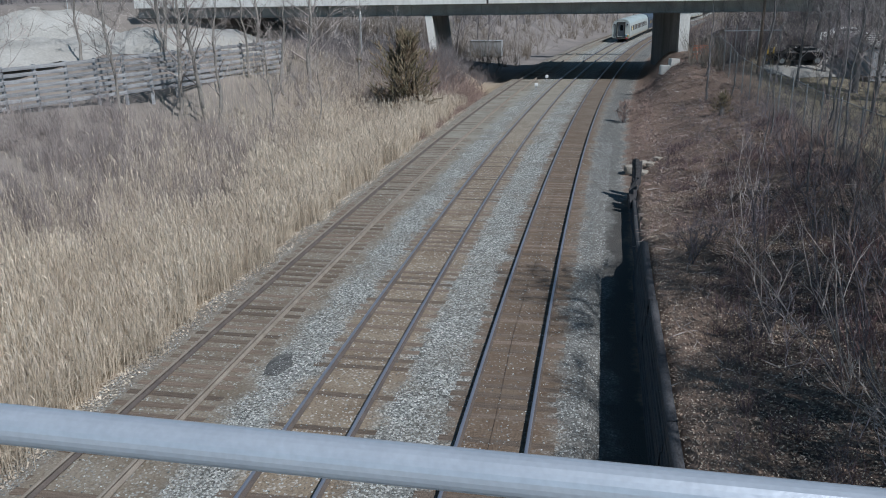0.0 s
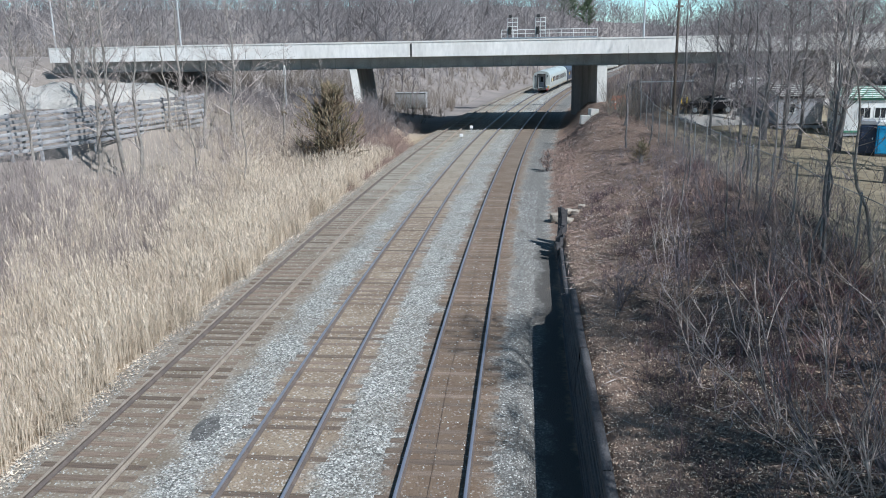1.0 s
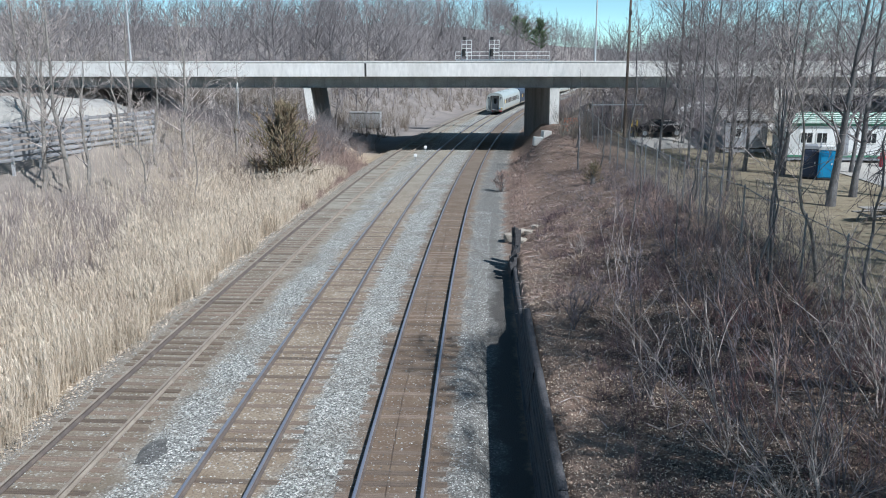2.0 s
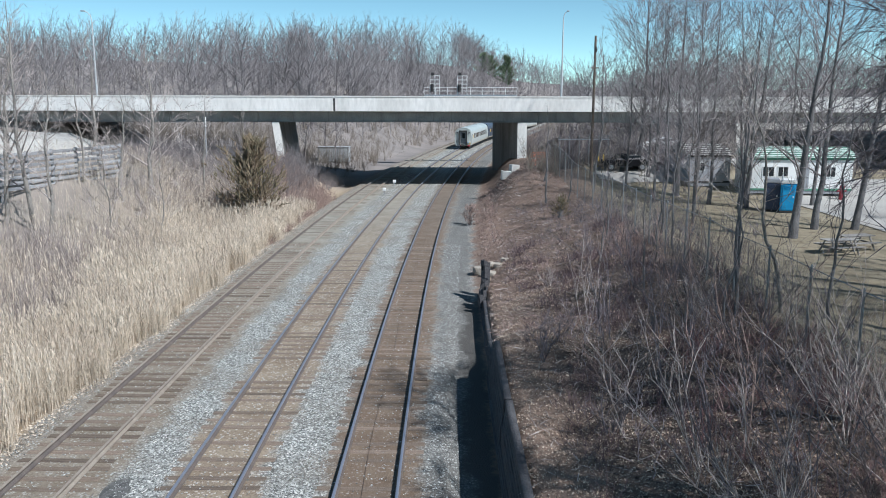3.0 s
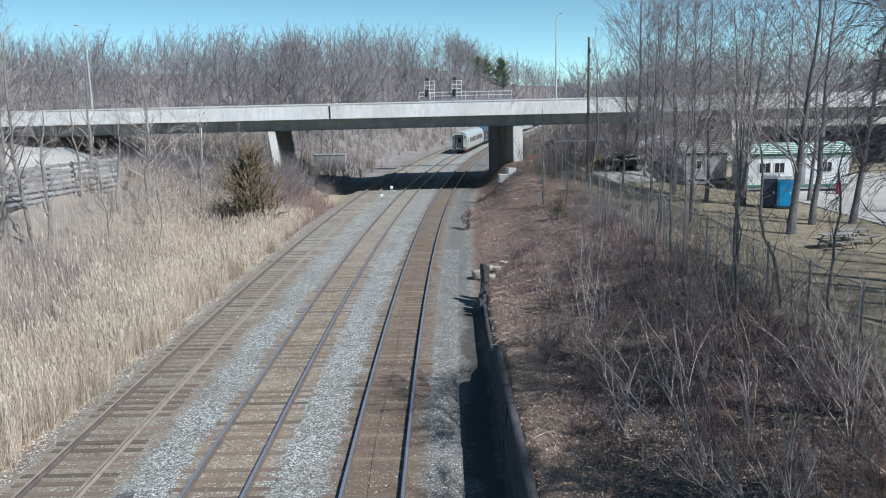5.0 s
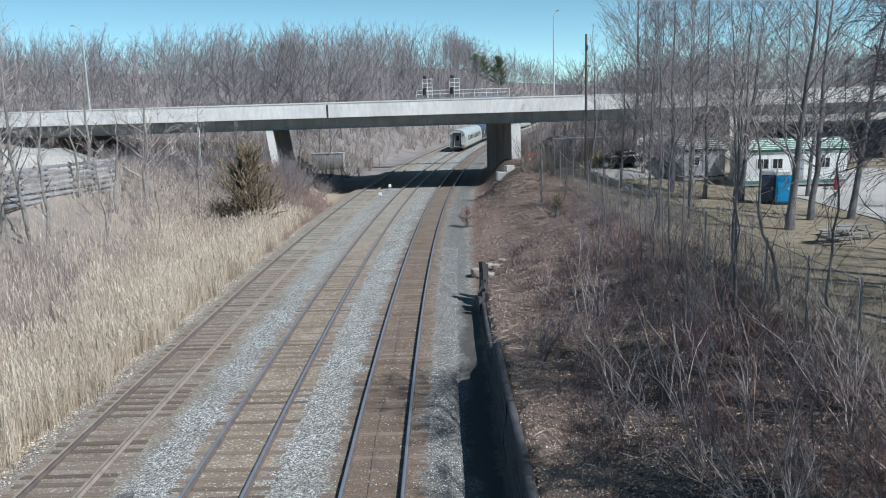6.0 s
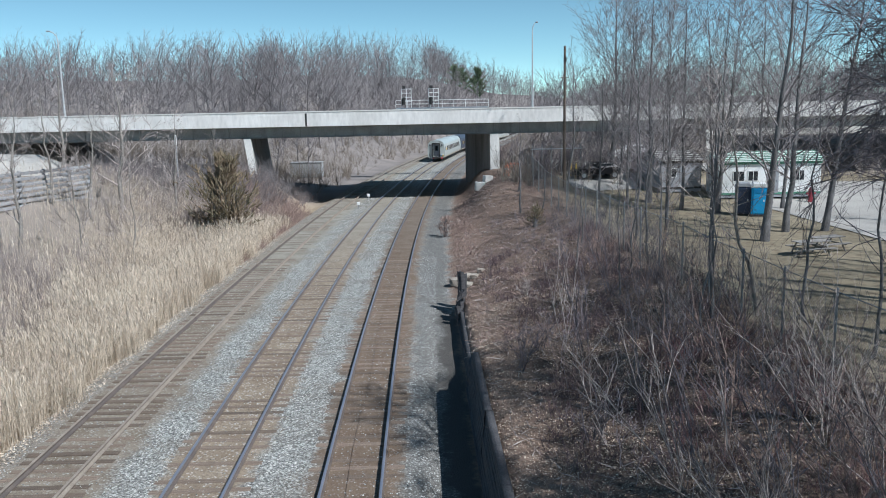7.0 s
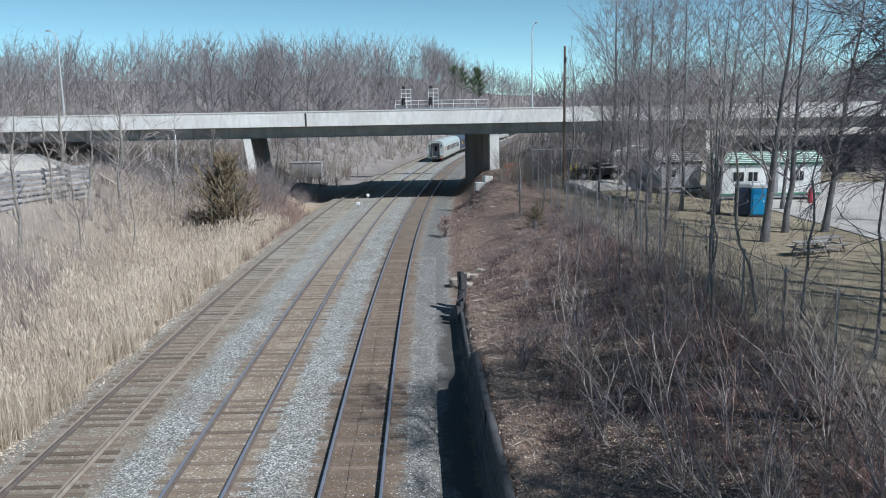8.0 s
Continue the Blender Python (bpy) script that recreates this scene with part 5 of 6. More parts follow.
rows = brush_rows(rb, scatter(rb, 22, 8.5, 15.0, 24, 50), 3, 2.0, 4.0, 0.16, 0.012, 9)
tagged(part("sapling_stand", ribbons(rows), M_TWIG), "thin grey saplings along the wire fence", "brush", kind="stuff")


def shrub(x, y, h, seed, material, stems=9, splay=0.45):
    rng = random.Random(seed)
    t = empty("bare_shrub", pose(x, y, ground_z(x, y)), "leafless pale-stemmed shrub on the dark bank" if h > 1 else "small dark leafless shrub on the lawn", "shrub", "shrubs on the bank" if h > 1 else "shrubs on the lawn")
    main, fine = [], []
    for s in range(stems):
        az, tt = rng.uniform(0, 6.28), abs(rng.gauss(0, splay)) + 0.08
        d = Vector((math.cos(az) * math.sin(tt), math.sin(az) * math.sin(tt), math.cos(tt)))
        p, pts, L = Vector((rng.gauss(0, 0.1), rng.gauss(0, 0.1), -0.1)), [], h * rng.uniform(0.6, 1.1)
        for i in range(5):
            d = (d + Vector((rng.gauss(-0.03, 0.15), rng.gauss(0, 0.15), 0.02))).normalized()
            e = p + d * L / 5
            main.append((*p, *e, 0.018 * (1 - i / 5.6), 0.018 * (1 - (i + 1) / 5.6)))
            p = e
            pts.append(p.copy())
        for q in range(11):
            a = rng.choice(pts[:4])
            dd = (d + Vector((rng.gauss(0, 0.5), rng.gauss(0, 0.5), rng.gauss(0.1, 0.3)))).normalized()
            l2 = L * rng.uniform(0.15, 0.35)
            fine.append((*a, *(a + dd * l2), 0.007, 0.004))
            for w in range(2):
                a2 = a + dd * l2 * rng.uniform(0.4, 1)
                d3 = (dd + Vector((rng.gauss(0, 0.5), rng.gauss(0, 0.5), rng.gauss(0.1, 0.3)))).normalized()
                fine.append((*a2, *(a2 + d3 * l2 * 0.5), 0.005, 0.0025))
    part("crown", tubes(main + fine, 3), material, t)


rs = random.Random(5)
for k in range(18):
    y = 12.5 + 27 * rs.random() ** 1.5
    u = rs.uniform(3.2, 10.0) if y > 17 else rs.uniform(4.0, 9.5)
    shrub(u + bend(y), y, rs.uniform(1.4, 2.6) * (1 - 0.4 * ease(22, 34, y)), 700 + k, (M_TWIG_PALE, M_TWIG_RED, M_TWIG)[k % 3])


def branching_shrub(x, y, h, seed, material, lean):
    rng = random.Random(seed)
    t = empty("branching_shrub", pose(x, y, ground_z(x, y)), "tall forking leafless shrub with pale stems on the bank", "shrub", "forking shrubs")
    rows = []

    def fork(p, d, L, r, level):
        n = 4
        for i in range(n):
            d = (d + Vector((rng.gauss(0, 0.05), rng.gauss(0, 0.05), rng.gauss(0.02, 0.05)))).normalized()
            e = p + d * L / n
            rows.append((*p, *e, r * (1 - 0.6 * i / n), r * (1 - 0.6 * (i + 1) / n)))
            p = e
            if level < 3 and i > 0:
                side = (d + Vector((rng.gauss(0, 0.42), rng.gauss(0, 0.42), rng.gauss(0.12, 0.25)))).normalized()
                fork(p, side, L * rng.uniform(0.35, 0.62), r * 0.6, level + 1)
    for s in range(rng.randint(3, 5)):
        d = Vector((lean * 0.8 + rng.gauss(0, 0.32), rng.gauss(0.05, 0.3), 1)).normalized()
        fork(Vector((rng.gauss(0, 0.08), rng.gauss(0, 0.08), -0.1)), d, h * rng.uniform(0.75, 1.1), 0.02, 1)
    part("crown", tubes(rows, 3), material, t)


for k, (x, y, h, lean) in enumerate(((5.6, 15.6, 2.4, -0.3), (6.0, 19.6, 2.6, -0.25), (8.5, 21.8, 2.6, -0.35), (9.9, 17.6, 3.0, -0.3), (10.1, 20.6, 2.8, -0.4), (5.3, 22.8, 2.2, -0.3), (6.8, 15.8, 2.3, -0.2),
                                     (7.6, 17.9, 2.6, -0.4), (8.6, 15.6, 2.6, 0.1), (7.2, 24.5, 2.6, -0.3), (8.9, 26.5, 2.8, -0.3), (6.3, 27.5, 2.4, -0.25), (9.6, 14.6, 2.6, -0.1), (7.0, 13.4, 2.2, -0.5), (8.0, 13.0, 2.4, -0.4), (5.9, 13.8, 1.9, -0.5), (8.9, 13.9, 2.5, -0.4), (7.4, 14.8, 2.3, -0.5), (9.3, 19.2, 2.8, -0.4), (6.6, 17.4, 2.3, -0.4), (4.6, 18.0, 1.8, -0.3), (7.9, 30.5, 2.6, -0.2), (6.9, 21.0, 2.7, -0.45), (7.8, 22.8, 2.8, -0.4), (6.2, 12.6, 2.0, -0.4), (8.4, 12.2, 2.3, -0.5), (9.6, 12.8, 2.4, -0.3), (8.3, 19.6, 2.6, -0.3), (5.2, 26.0, 2.0, -0.4), (9.4, 23.6, 2.8, -0.35))):
    branching_shrub(x, y, h, 800 + k, (M_TWIG_PALE, M_TWIG, M_TWIG_RED, M_TWIG)[k % 4], lean)


rs = random.Random(12)
for k in range(13):
    x, y = rs.uniform(12.5, 20), rs.uniform(46, 66)
    shrub(x, y, rs.uniform(0.6, 0.95), 860 + k, M_TWIG, 5, 0.25)


# ---- far woods ----
def far_tree(rng, h, spread):
    """A distant bare tree: forking limbs that fan into a rounded crown of fine twigs."""
    rows = []
    p, d = Vector((0, 0, -0.3)), Vector((rng.gauss(0, 0.05), rng.gauss(0, 0.05), 1)).normalized()
    n = 5
    spine = [p.copy()]
    for i in range(n):
        d = (d + Vector((rng.gauss(0, 0.06), rng.gauss(0, 0.06), 0.05))).normalized()
        e = p + d * h * 0.7 / n
        rows.append((*p, *e, 0.14 * (1 - i / 6.5), 0.14 * (1 - (i + 1) / 6.5)))
        p = e
        spine.append(p.copy())
    for k in range(12):
        f = 0.30 + 0.70 * (k + rng.random()) / 12
        i = min(int(f * n), n - 1)
        a = spine[i].lerp(spine[i + 1], f * n - i)
        az, el = k * 2.4 + rng.gauss(0, 0.4), radians(12 + 44 * f + rng.gauss(0, 10))
        dd = Vector((math.cos(az) * math.cos(el), math.sin(az) * math.cos(el), math.sin(el)))
        L = h * spread * rng.uniform(0.75, 1.05) * (0.95 - 0.35 * f)
        q = a
        for j in range(3):
            dd = (dd + Vector((rng.gauss(0, 0.10), rng.gauss(0, 0.10), 0.10))).normalized()
            e = q + dd * L / 3
            rows.append((*q, *e, 0.052 - 0.014 * j, 0.038 - 0.012 * j))
            for t in range(3):
                d3 = (dd + Vector((rng.gauss(0, 0.45), rng.gauss(0, 0.45), rng.gauss(0.15, 0.3)))).normalized()
                m = q.lerp(e, rng.random())
                w = m + d3 * L * rng.uniform(0.2, 0.36)
                rows.append((*m, *w, 0.018, 0.010))
                for r in range(2):
                    d4 = (d3 + Vector((rng.gauss(0, 0.5), rng.gauss(0, 0.5), rng.gauss(0.1, 0.3)))).normalized()
                    m2 = m.lerp(w, rng.uniform(0.4, 1))
                    rows.append((*m2, *(m2 + d4 * L * 0.17), 0.0125, 0.006))
            q = e
    return rows


def woods():
    rng = np.random.default_rng(3)
    protos = [ribbons(far_tree(random.Random(900 + k), 15.0, 0.62)) for k in range(9)]
    V, F, off = [], [], 0
    spots = []
    while len(spots) < 580:
        x, y = rng.uniform(-190, 190), 108 + 140 * rng.uniform(0, 1) ** 1.3
        u = x - bend(y)
        if -19 < u < 13 or x > y * 0.64 + 8 or x < -y * 0.74 - 8:
            continue
        if u > 0 and y < 122:
            continue
        if u < 0 and y < 122 and rng.uniform() < 0.5:
            continue
        spots.append((x, y))
    while len(spots) < 740:
        y = rng.uniform(225, 330)
        x = rng.uniform(-60, 130)
        if not -14 < x - bend(y) < 12:
            spots.append((x, y))
    while len(spots) < 850:
        y = rng.uniform(140, 250)
        spots.append((rng.uniform(-0.75, -0.3) * y, y))
    while len(spots) < 1000:
        y = rng.uniform(150, 290)
        u = rng.uniform(-62, -15.5)
        spots.append((u + bend(y), y))
    while len(spots) < 1080:
        y = rng.uniform(325, 420)
        x = rng.uniform(10, 130)
        if x - bend(y) < -14:
            spots.append((x, y))
    while len(spots) < 1200:
        y = rng.uniform(285, 410)
        x = rng.uniform(0.03, 0.34) * y
        if not -9 < x - bend(y) < 9:
            spots.append((x, y))
    for i, (x, y) in enumerate(spots):
        v, f = protos[i % 9]
        a, s = rng.uniform(-0.6, 0.6), rng.uniform(0.65, 1.15) * (0.7 if y < 130 else 1.0)
        if x - bend(y) > 0:
            s *= 0.85
        c, sn = math.cos(a) * s, math.sin(a) * s
        w = np.stack([v[:, 0] * c - v[:, 1] * sn + x, v[:, 0] * sn + v[:, 1] * c + y, v[:, 2] * s + ground_z(x, y) - 0.1], 1)
        V.append(w), F.append(f + off)
        off += len(v)
    ob = part("far_woods", (np.concatenate(V), np.concatenate(F)), M_FARTWIG)
    tagged(ob, "leafless grey woods on the hill behind the bridge", "woods", kind="stuff")


woods()


# ---- leaf litter and loose stones ----
def flakes(name, n, u0, u1, y0, y1, size, material, label, category, lift=0.02, power=1.0, seed=1, wide=0.5, rise=0.45):
    rng = np.random.default_rng(seed)
    y = y0 + (y1 - y0) * rng.uniform(0, 1, n) ** power
    u = rng.uniform(u0, u1, n)
    x = u + np.array([bend(v) for v in y])
    z = np.array([ground_z(a, c) for a, c in zip(x, y)]) + rng.uniform(0, lift, n)
    o = np.stack([x, y, z], 1)
    a = rng.normal(0, 1, (n, 3)) * np.array([1, 1, rise])
    a /= np.linalg.norm(a, axis=1)[:, None]
    b = np.cross(a, rng.normal(0, 0.5, (n, 3)) + np.array([0, 0, 1]))
    b /= np.linalg.norm(b, axis=1)[:, None]
    s = (size * rng.uniform(0.5, 1.3, n))[:, None]
    v = np.stack([o - a * s, o - b * s * wide, o + a * s, o + b * s * wide], 1).reshape(-1, 3)
    tagged(part(name, (v, np.arange(len(v)).reshape(-1, 4)), material), label, category, kind="stuff")


flakes("leaf_litter", 36000, 2.1, 11, 11, 44, 0.036, M_BRUSHLEAF, "brown fallen leaves scattered over the bank", "leaf litter", 0.06, 1.4, 31)
flakes("pale_leaves", 14000, 2.0, 7.0, 11, 34, 0.026, M_PLUME, "pale curled leaves among the litter", "leaf litter", 0.06, 1.3, 37)
flakes("dry_grass", 8000, 1.9, 8.6, 26, 80, 0.26, M_TWIG_RED, "combed-down russet dry grass on the bank", "grass", 0.10, 1.0, 33, 0.055, 0.3)
flakes("pale_grass", 3200, 1.9, 9.8, 16, 78, 0.26, M_TWIG_PALE, "wisps of pale dry grass on the bank", "grass", 0.1, 1.0, 34, 0.05, 0.4)
flakes("straw_litter", 9000, -12.6, -11.2, 12, 66, 0.045, M_PLUME, "broken straw along the edge of the reeds", "straw", 0.05, 1.2, 32)


def loose_ballast():
    rng = np.random.default_rng(77)
    n = 30000
    bands = ((-12.0, -11.0, 0.10), (-8.0, -6.75, 0.24), (-4.3, -2.85, 0.26), (-0.3, 0.7, 0.20), (-10.8, -8.2, 0.07), (-6.6, -4.5, 0.06), (-2.7, -0.5, 0.05))
    u = np.concatenate([rng.uniform(a, b, int(n * w)) for a, b, w in bands])
    n = len(u)
    y = 12 + 40 * rng.uniform(0, 1, n) ** 1.5
    x = u + np.array([bend(v) for v in y])
    z = np.array([ground_z(a, c) for a, c in zip(x, y)]) + 0.006
    octa = np.array([(1, 0, 0), (0, 1, 0), (-1, 0, 0), (0, -1, 0), (0, 0, 0.8)], float)
    tri = np.array([(0, 1, 4), (1, 2, 4), (2, 3, 4), (3, 0, 4)])
    v = octa[None] * rng.uniform(0.55, 1.25, (n, 5, 1)) * (rng.uniform(0.014, 0.034, n))[:, None, None]
    a = rng.uniform(0, 6.28, n)
    c, s = np.cos(a)[:, None], np.sin(a)[:, None]
    w = np.stack([v[:, :, 0] * c - v[:, :, 1] * s + x[:, None], v[:, :, 0] * s + v[:, :, 1] * c + y[:, None], v[:, :, 2] + z[:, None]], 2).reshape(-1, 3)
    f = (np.arange(n)[:, None, None] * 5 + tri[None]).reshape(-1, 3)
    tagged(part("loose_ballast", (w, f), M_BALLAST), "loose angular grey ballast stones between the tracks", "ballast", kind="stuff")


M_BALLAST = mat("ballast_stone", (0.41, 0.42, 0.41), (0.32, 0.325, 0.315), 0.6, 30, 0.9, 0, 0.2, 0.15, None, 0, 0.3, 0.72)
loose_ballast()


# ---- left: plank fence, heaps, shed ----
def plank_fence():
    t = empty("plank_fence", Matrix.Identity(4), "weathered grey horizontal plank fence above the brush", "fence")
    a, b = Vector((-23.4, 62.0, 0)), Vector((-37.7, 34.0, 0))
    n = 16
    d = (b - a) / n
    yaw = math.degrees(math.atan2(d.y, d.x))
    plank = boxed(-d.length / 2 - 0.03, d.length / 2 + 0.03, -0.025, 0.025, -0.11, 0.11, 0.008)
    me = None
    rng = random.Random(2)
    for k in range(n + 1):
        p = a + d * k
        z = 2.95 - 0.0174 * (62.0 - p.y)
        part("post", boxed(p.x - 0.09, p.x + 0.09, p.y - 0.09, p.y + 0.09, min(z, ground_z(p.x, p.y)) - 0.3, z + 2.75, 0.015), M_WOODGREY, t)
    for k in range(n):
        p = a + d * (k + 0.5)
        q0, q1 = a + d * k, a + d * (k + 1)
        dz = 0.0174 * (q1.y - q0.y)
        z = 2.95 - 0.0174 * (62.0 - p.y)
        for r in range(7):
            if me is None:
                ob = part("plank", plank, M_WOODGREY, t)
                me = ob.data
            else:
                ob = new("plank", me)
                ob.parent = t
            ob.matrix_world = pose(p.x, p.y, z + 0.36 + r * 0.37, 0, -math.degrees(math.atan2(dz, d.length)) + rng.uniform(-0.6, 0.6), yaw) @ Matrix.Translation((0, 0.12, 0))


plank_fence()


def heap(x, y, rx, ry, top, seed, flat=2.2):
    bm = bmesh.new()
    n, m = 28, 10
    z0 = ground_z(x, y) - 0.5
    h = top - z0
    rings = []
    for i in range(m + 1):
        f = i / m
        rings.append([bm.verts.new((rx * (1 - f) * math.cos(j * 6.2832 / n) * (1 + 0.15 * noise.noise((j * 0.4, seed, f))),
                                    ry * (1 - f) * math.sin(j * 6.2832 / n) * (1 + 0.15 * noise.noise((j * 0.4, seed, f))),
                                    h * (1 - (1 - f) ** flat) + 0.55 * noise.noise((j * 0.45, f * 4, seed)) + 0.25 * noise.noise((j * 1.1, f * 9, seed)))) for j in range(n)])
    for i in range(m):
        for j in range(n):
            bm.faces.new((rings[i][j], rings[i][(j + 1) % n], rings[i + 1][(j + 1) % n], rings[i + 1][j]))
    bm.faces.new(rings[m])
    ob = smooth(part("sand_mound", bm, M_SAND))
    ob.matrix_world = pose(x, y, z0)
    tagged(ob, "large pale heap of sand behind the plank fence", "sand heap", "sand heaps")


heap(-36.5, 67.5, 11.5, 5.5, 6.1, 1, 4.5)
heap(-46.0, 60.0, 8.0, 8.0, 5.8, 2, 4.0)
heap(-49.5, 70.5, 10.0, 6.0, 7.9, 3)


def metal_shed():
    x, y = -13.4, 114.5
    t = empty("equipment_cabinet", pose(x, y, ground_z(x, y) - 0.05, 0, 0, -4), "dull grey ribbed metal equipment cabinet by the line", "equipment cabinet")
    for k in range(2):
        x0 = -2.2 + k * 2.2
        part("body", boxed(x0, x0 + 2.12, -0.8, 0.8, 0.1, 2.15, 0.03), M_DULL_METAL, t)
        for q in range(9):
            xx = x0 + 0.12 + q * 0.235
            part("rib", boxed(xx, xx + 0.07, -0.835, -0.805, 0.2, 2.05, 0.008), M_DULL_METAL, t)
        part("roof", boxed(x0 - 0.05, x0 + 2.17, -0.9, 0.9, 2.15, 2.24, 0.02), M_DULL_METAL, t)


metal_shed()


def utility_pole(x, y, top):
    z = ground_z(x, y)
    t = empty("utility_pole", pose(x, y, z), "dark weathered wooden utility pole beside the bridge", "utility pole")
    part("pole", rod(bmesh.new(), (0, 0, -0.3), (0, 0, top - z), 0.13, 0.09, 10), M_TIE, t)
    part("crossarm", boxed(-0.32, 0.32, -0.22, -0.13, top - z - 2.6, top - z - 2.48, 0.01), M_TIE, t)
    part("bracket", boxed(-0.10, 0.10, -0.26, -0.12, top - z - 1.3, top - z - 0.9, 0.02), M_DARK, t)


utility_pole(13.45, 68.0, 14.1)
t = empty("stop_sign", BRIDGE_VIEW_SCALE @ pose(-51.7, 78.0, 7.9), "red octagonal road sign on a steel post", "road sign")
part("post", rod(bmesh.new(), (0, 0.03, -0.3), (0, 0.03, 3.1), 0.035, None, 8), M_PALE_METAL, t)
part("plate", rod(bmesh.new(), (0, -0.012, 2.75), (0, 0.0, 2.75), 0.42, None, 8), M_RED, t, "red octagonal plate")
p = empty("sign_post", pose(-19.6, 72.0, ground_z(-19.6, 72.0)), "thin pole with a white top in the brush", "post")
part("pole", rod(bmesh.new(), (0, 0, -0.2), (0, 0, 4.0), 0.06, None, 8), M_WOODGREY, p)
part("sleeve", rod(bmesh.new(), (0, 0, 3.95), (0, 0, 4.8), 0.10, None, 10), M_WHITE, p, "white upper sleeve")

# ---- right: park, lot, cabins and small things ----
def slab(name, x0, x1, y0, y1, material, label):
    nx, ny = 24, 24
    v = [(x0 + (x1 - x0) * i / nx, y0 + (y1 - y0) * j / ny) for j in range(ny + 1) for i in range(nx + 1)]
    v = np.array([(x, y, ground_z(x, y) + 0.05) for x, y in v])
    i, j = np.meshgrid(np.arange(ny), np.arange(nx), indexing='ij')
    a = (i * (nx + 1) + j).ravel()
    return tagged(part(name, (v, np.stack([a, a + 1, a + nx + 2, a + nx + 1], 1)), material), label, "pavement", kind="structure")


slab("pavement", 27.5, 95, 40, 76, M_LOT, "pale gravel parking lot beyond the trees")
slab("pavement", 14.3, 21.2, 68.5, 90, M_LOT, "pale gravel lane under the bridge")


def cabin(x, y, length, depth, h, yaw, wall, roofm, label, windows=()):
    t = empty("site_cabin", pose(x, y, ground_z(x, y) + 0.02, 0, 0, yaw), label, "cabin", "site cabins")
    body = part("body", boxed(0, length, 0, depth, 0.35, h, 0.03), wall, t)
    for xx in np.arange(0.3, length, length / 4 - 0.2):
        part("footing", boxed(xx, xx + 0.3, 0.2, 0.6, 0, 0.36), M_CONC_D, t)
    part("skirt", boxed(0.02, length - 0.02, 0.03, 0.06, 0.12, 0.36), M_GREY_SIDING, t)
    part("sill_trim", boxed(-0.02, length + 0.02, -0.03, -0.003, 0.36, 0.52, 0.01), M_GREEN if wall is M_WHITE else M_DARK, t, "green trim" if wall is M_WHITE else "")
    part("eave_trim", boxed(-0.05, length + 0.05, -0.06, -0.003, h - 0.22, h, 0.01), M_GREEN if wall is M_WHITE else M_DARK, t)
    bm = bmesh.new()
    pts = [(-0.25, h), (depth + 0.25, h), (depth / 2, h + 0.75)]
    a = [bm.verts.new((-0.2, yy, zz)) for yy, zz in pts]
    b = [bm.verts.new((length + 0.2, yy, zz)) for yy, zz in pts]
    bm.faces.new(a), bm.faces.new(b[::-1])
    for j in range(3):
        bm.faces.new((a[j], b[j], b[(j + 1) % 3], a[(j + 1) % 3]))
    bmesh.ops.recalc_face_normals(bm, faces=bm.faces)
    roof = part("roof", bm, roofm, t)
    for k in range(6):
        f = (k + 0.5) / 6
        yy, zz = -0.25 + f * (depth / 2 + 0.25), h + f * 0.75
        part("batten", boxed(-0.2, length + 0.2, yy - 0.03, yy + 0.03, zz - 0.02, zz + 0.05), M_GREEN if wall is M_WHITE else M_DARK, roof)
    for kind, x0, x1, z0, z1 in windows:
        if kind == "door":
            dr = part("door", boxed(x0, x1, -0.05, -0.002, z0, z1, 0.01), M_GREY_SIDING, t)
            part("handle", boxed(x1 - 0.14, x1 - 0.06, -0.1, -0.05, z0 + 0.95, z0 + 1.05, 0.01), M_GALV, dr)
        else:
            w = part("window", boxed(x0, x1, -0.04, -0.002, z0, z1, 0.005), M_WHITE, t)
            part("pane", boxed(x0 + 0.08, x1 - 0.08, -0.045, -0.0415, z0 + 0.08, z1 - 0.08), M_GLASS, w)
            part("mullion", boxed((x0 + x1) / 2 - 0.02, (x0 + x1) / 2 + 0.02, -0.06, -0.046, z0 + 0.08, z1 - 0.08), M_WHITE, w)
    return t


cabin(25.3, 64.5, 8.2, 3.2, 3.0, -3, M_WHITE, M_GREEN_ROOF, "white site cabin with a pale green roof",
      (("window", 1.1, 2.1, 1.4, 2.3), ("window", 2.3, 3.2, 1.4, 2.3), ("door", 3.9, 4.8, 0.45, 2.45), ("window", 6.0, 6.9, 1.4, 2.3)))
cabin(21.4, 67.0, 3.4, 6.0, 2.7, 0, M_GREY_SIDING, M_CONC_D, "shaded grey cabin beside the white one", (("door", 1.9, 2.8, 0.45, 2.4), ("window", 0.4, 1.3, 1.3, 2.1)))


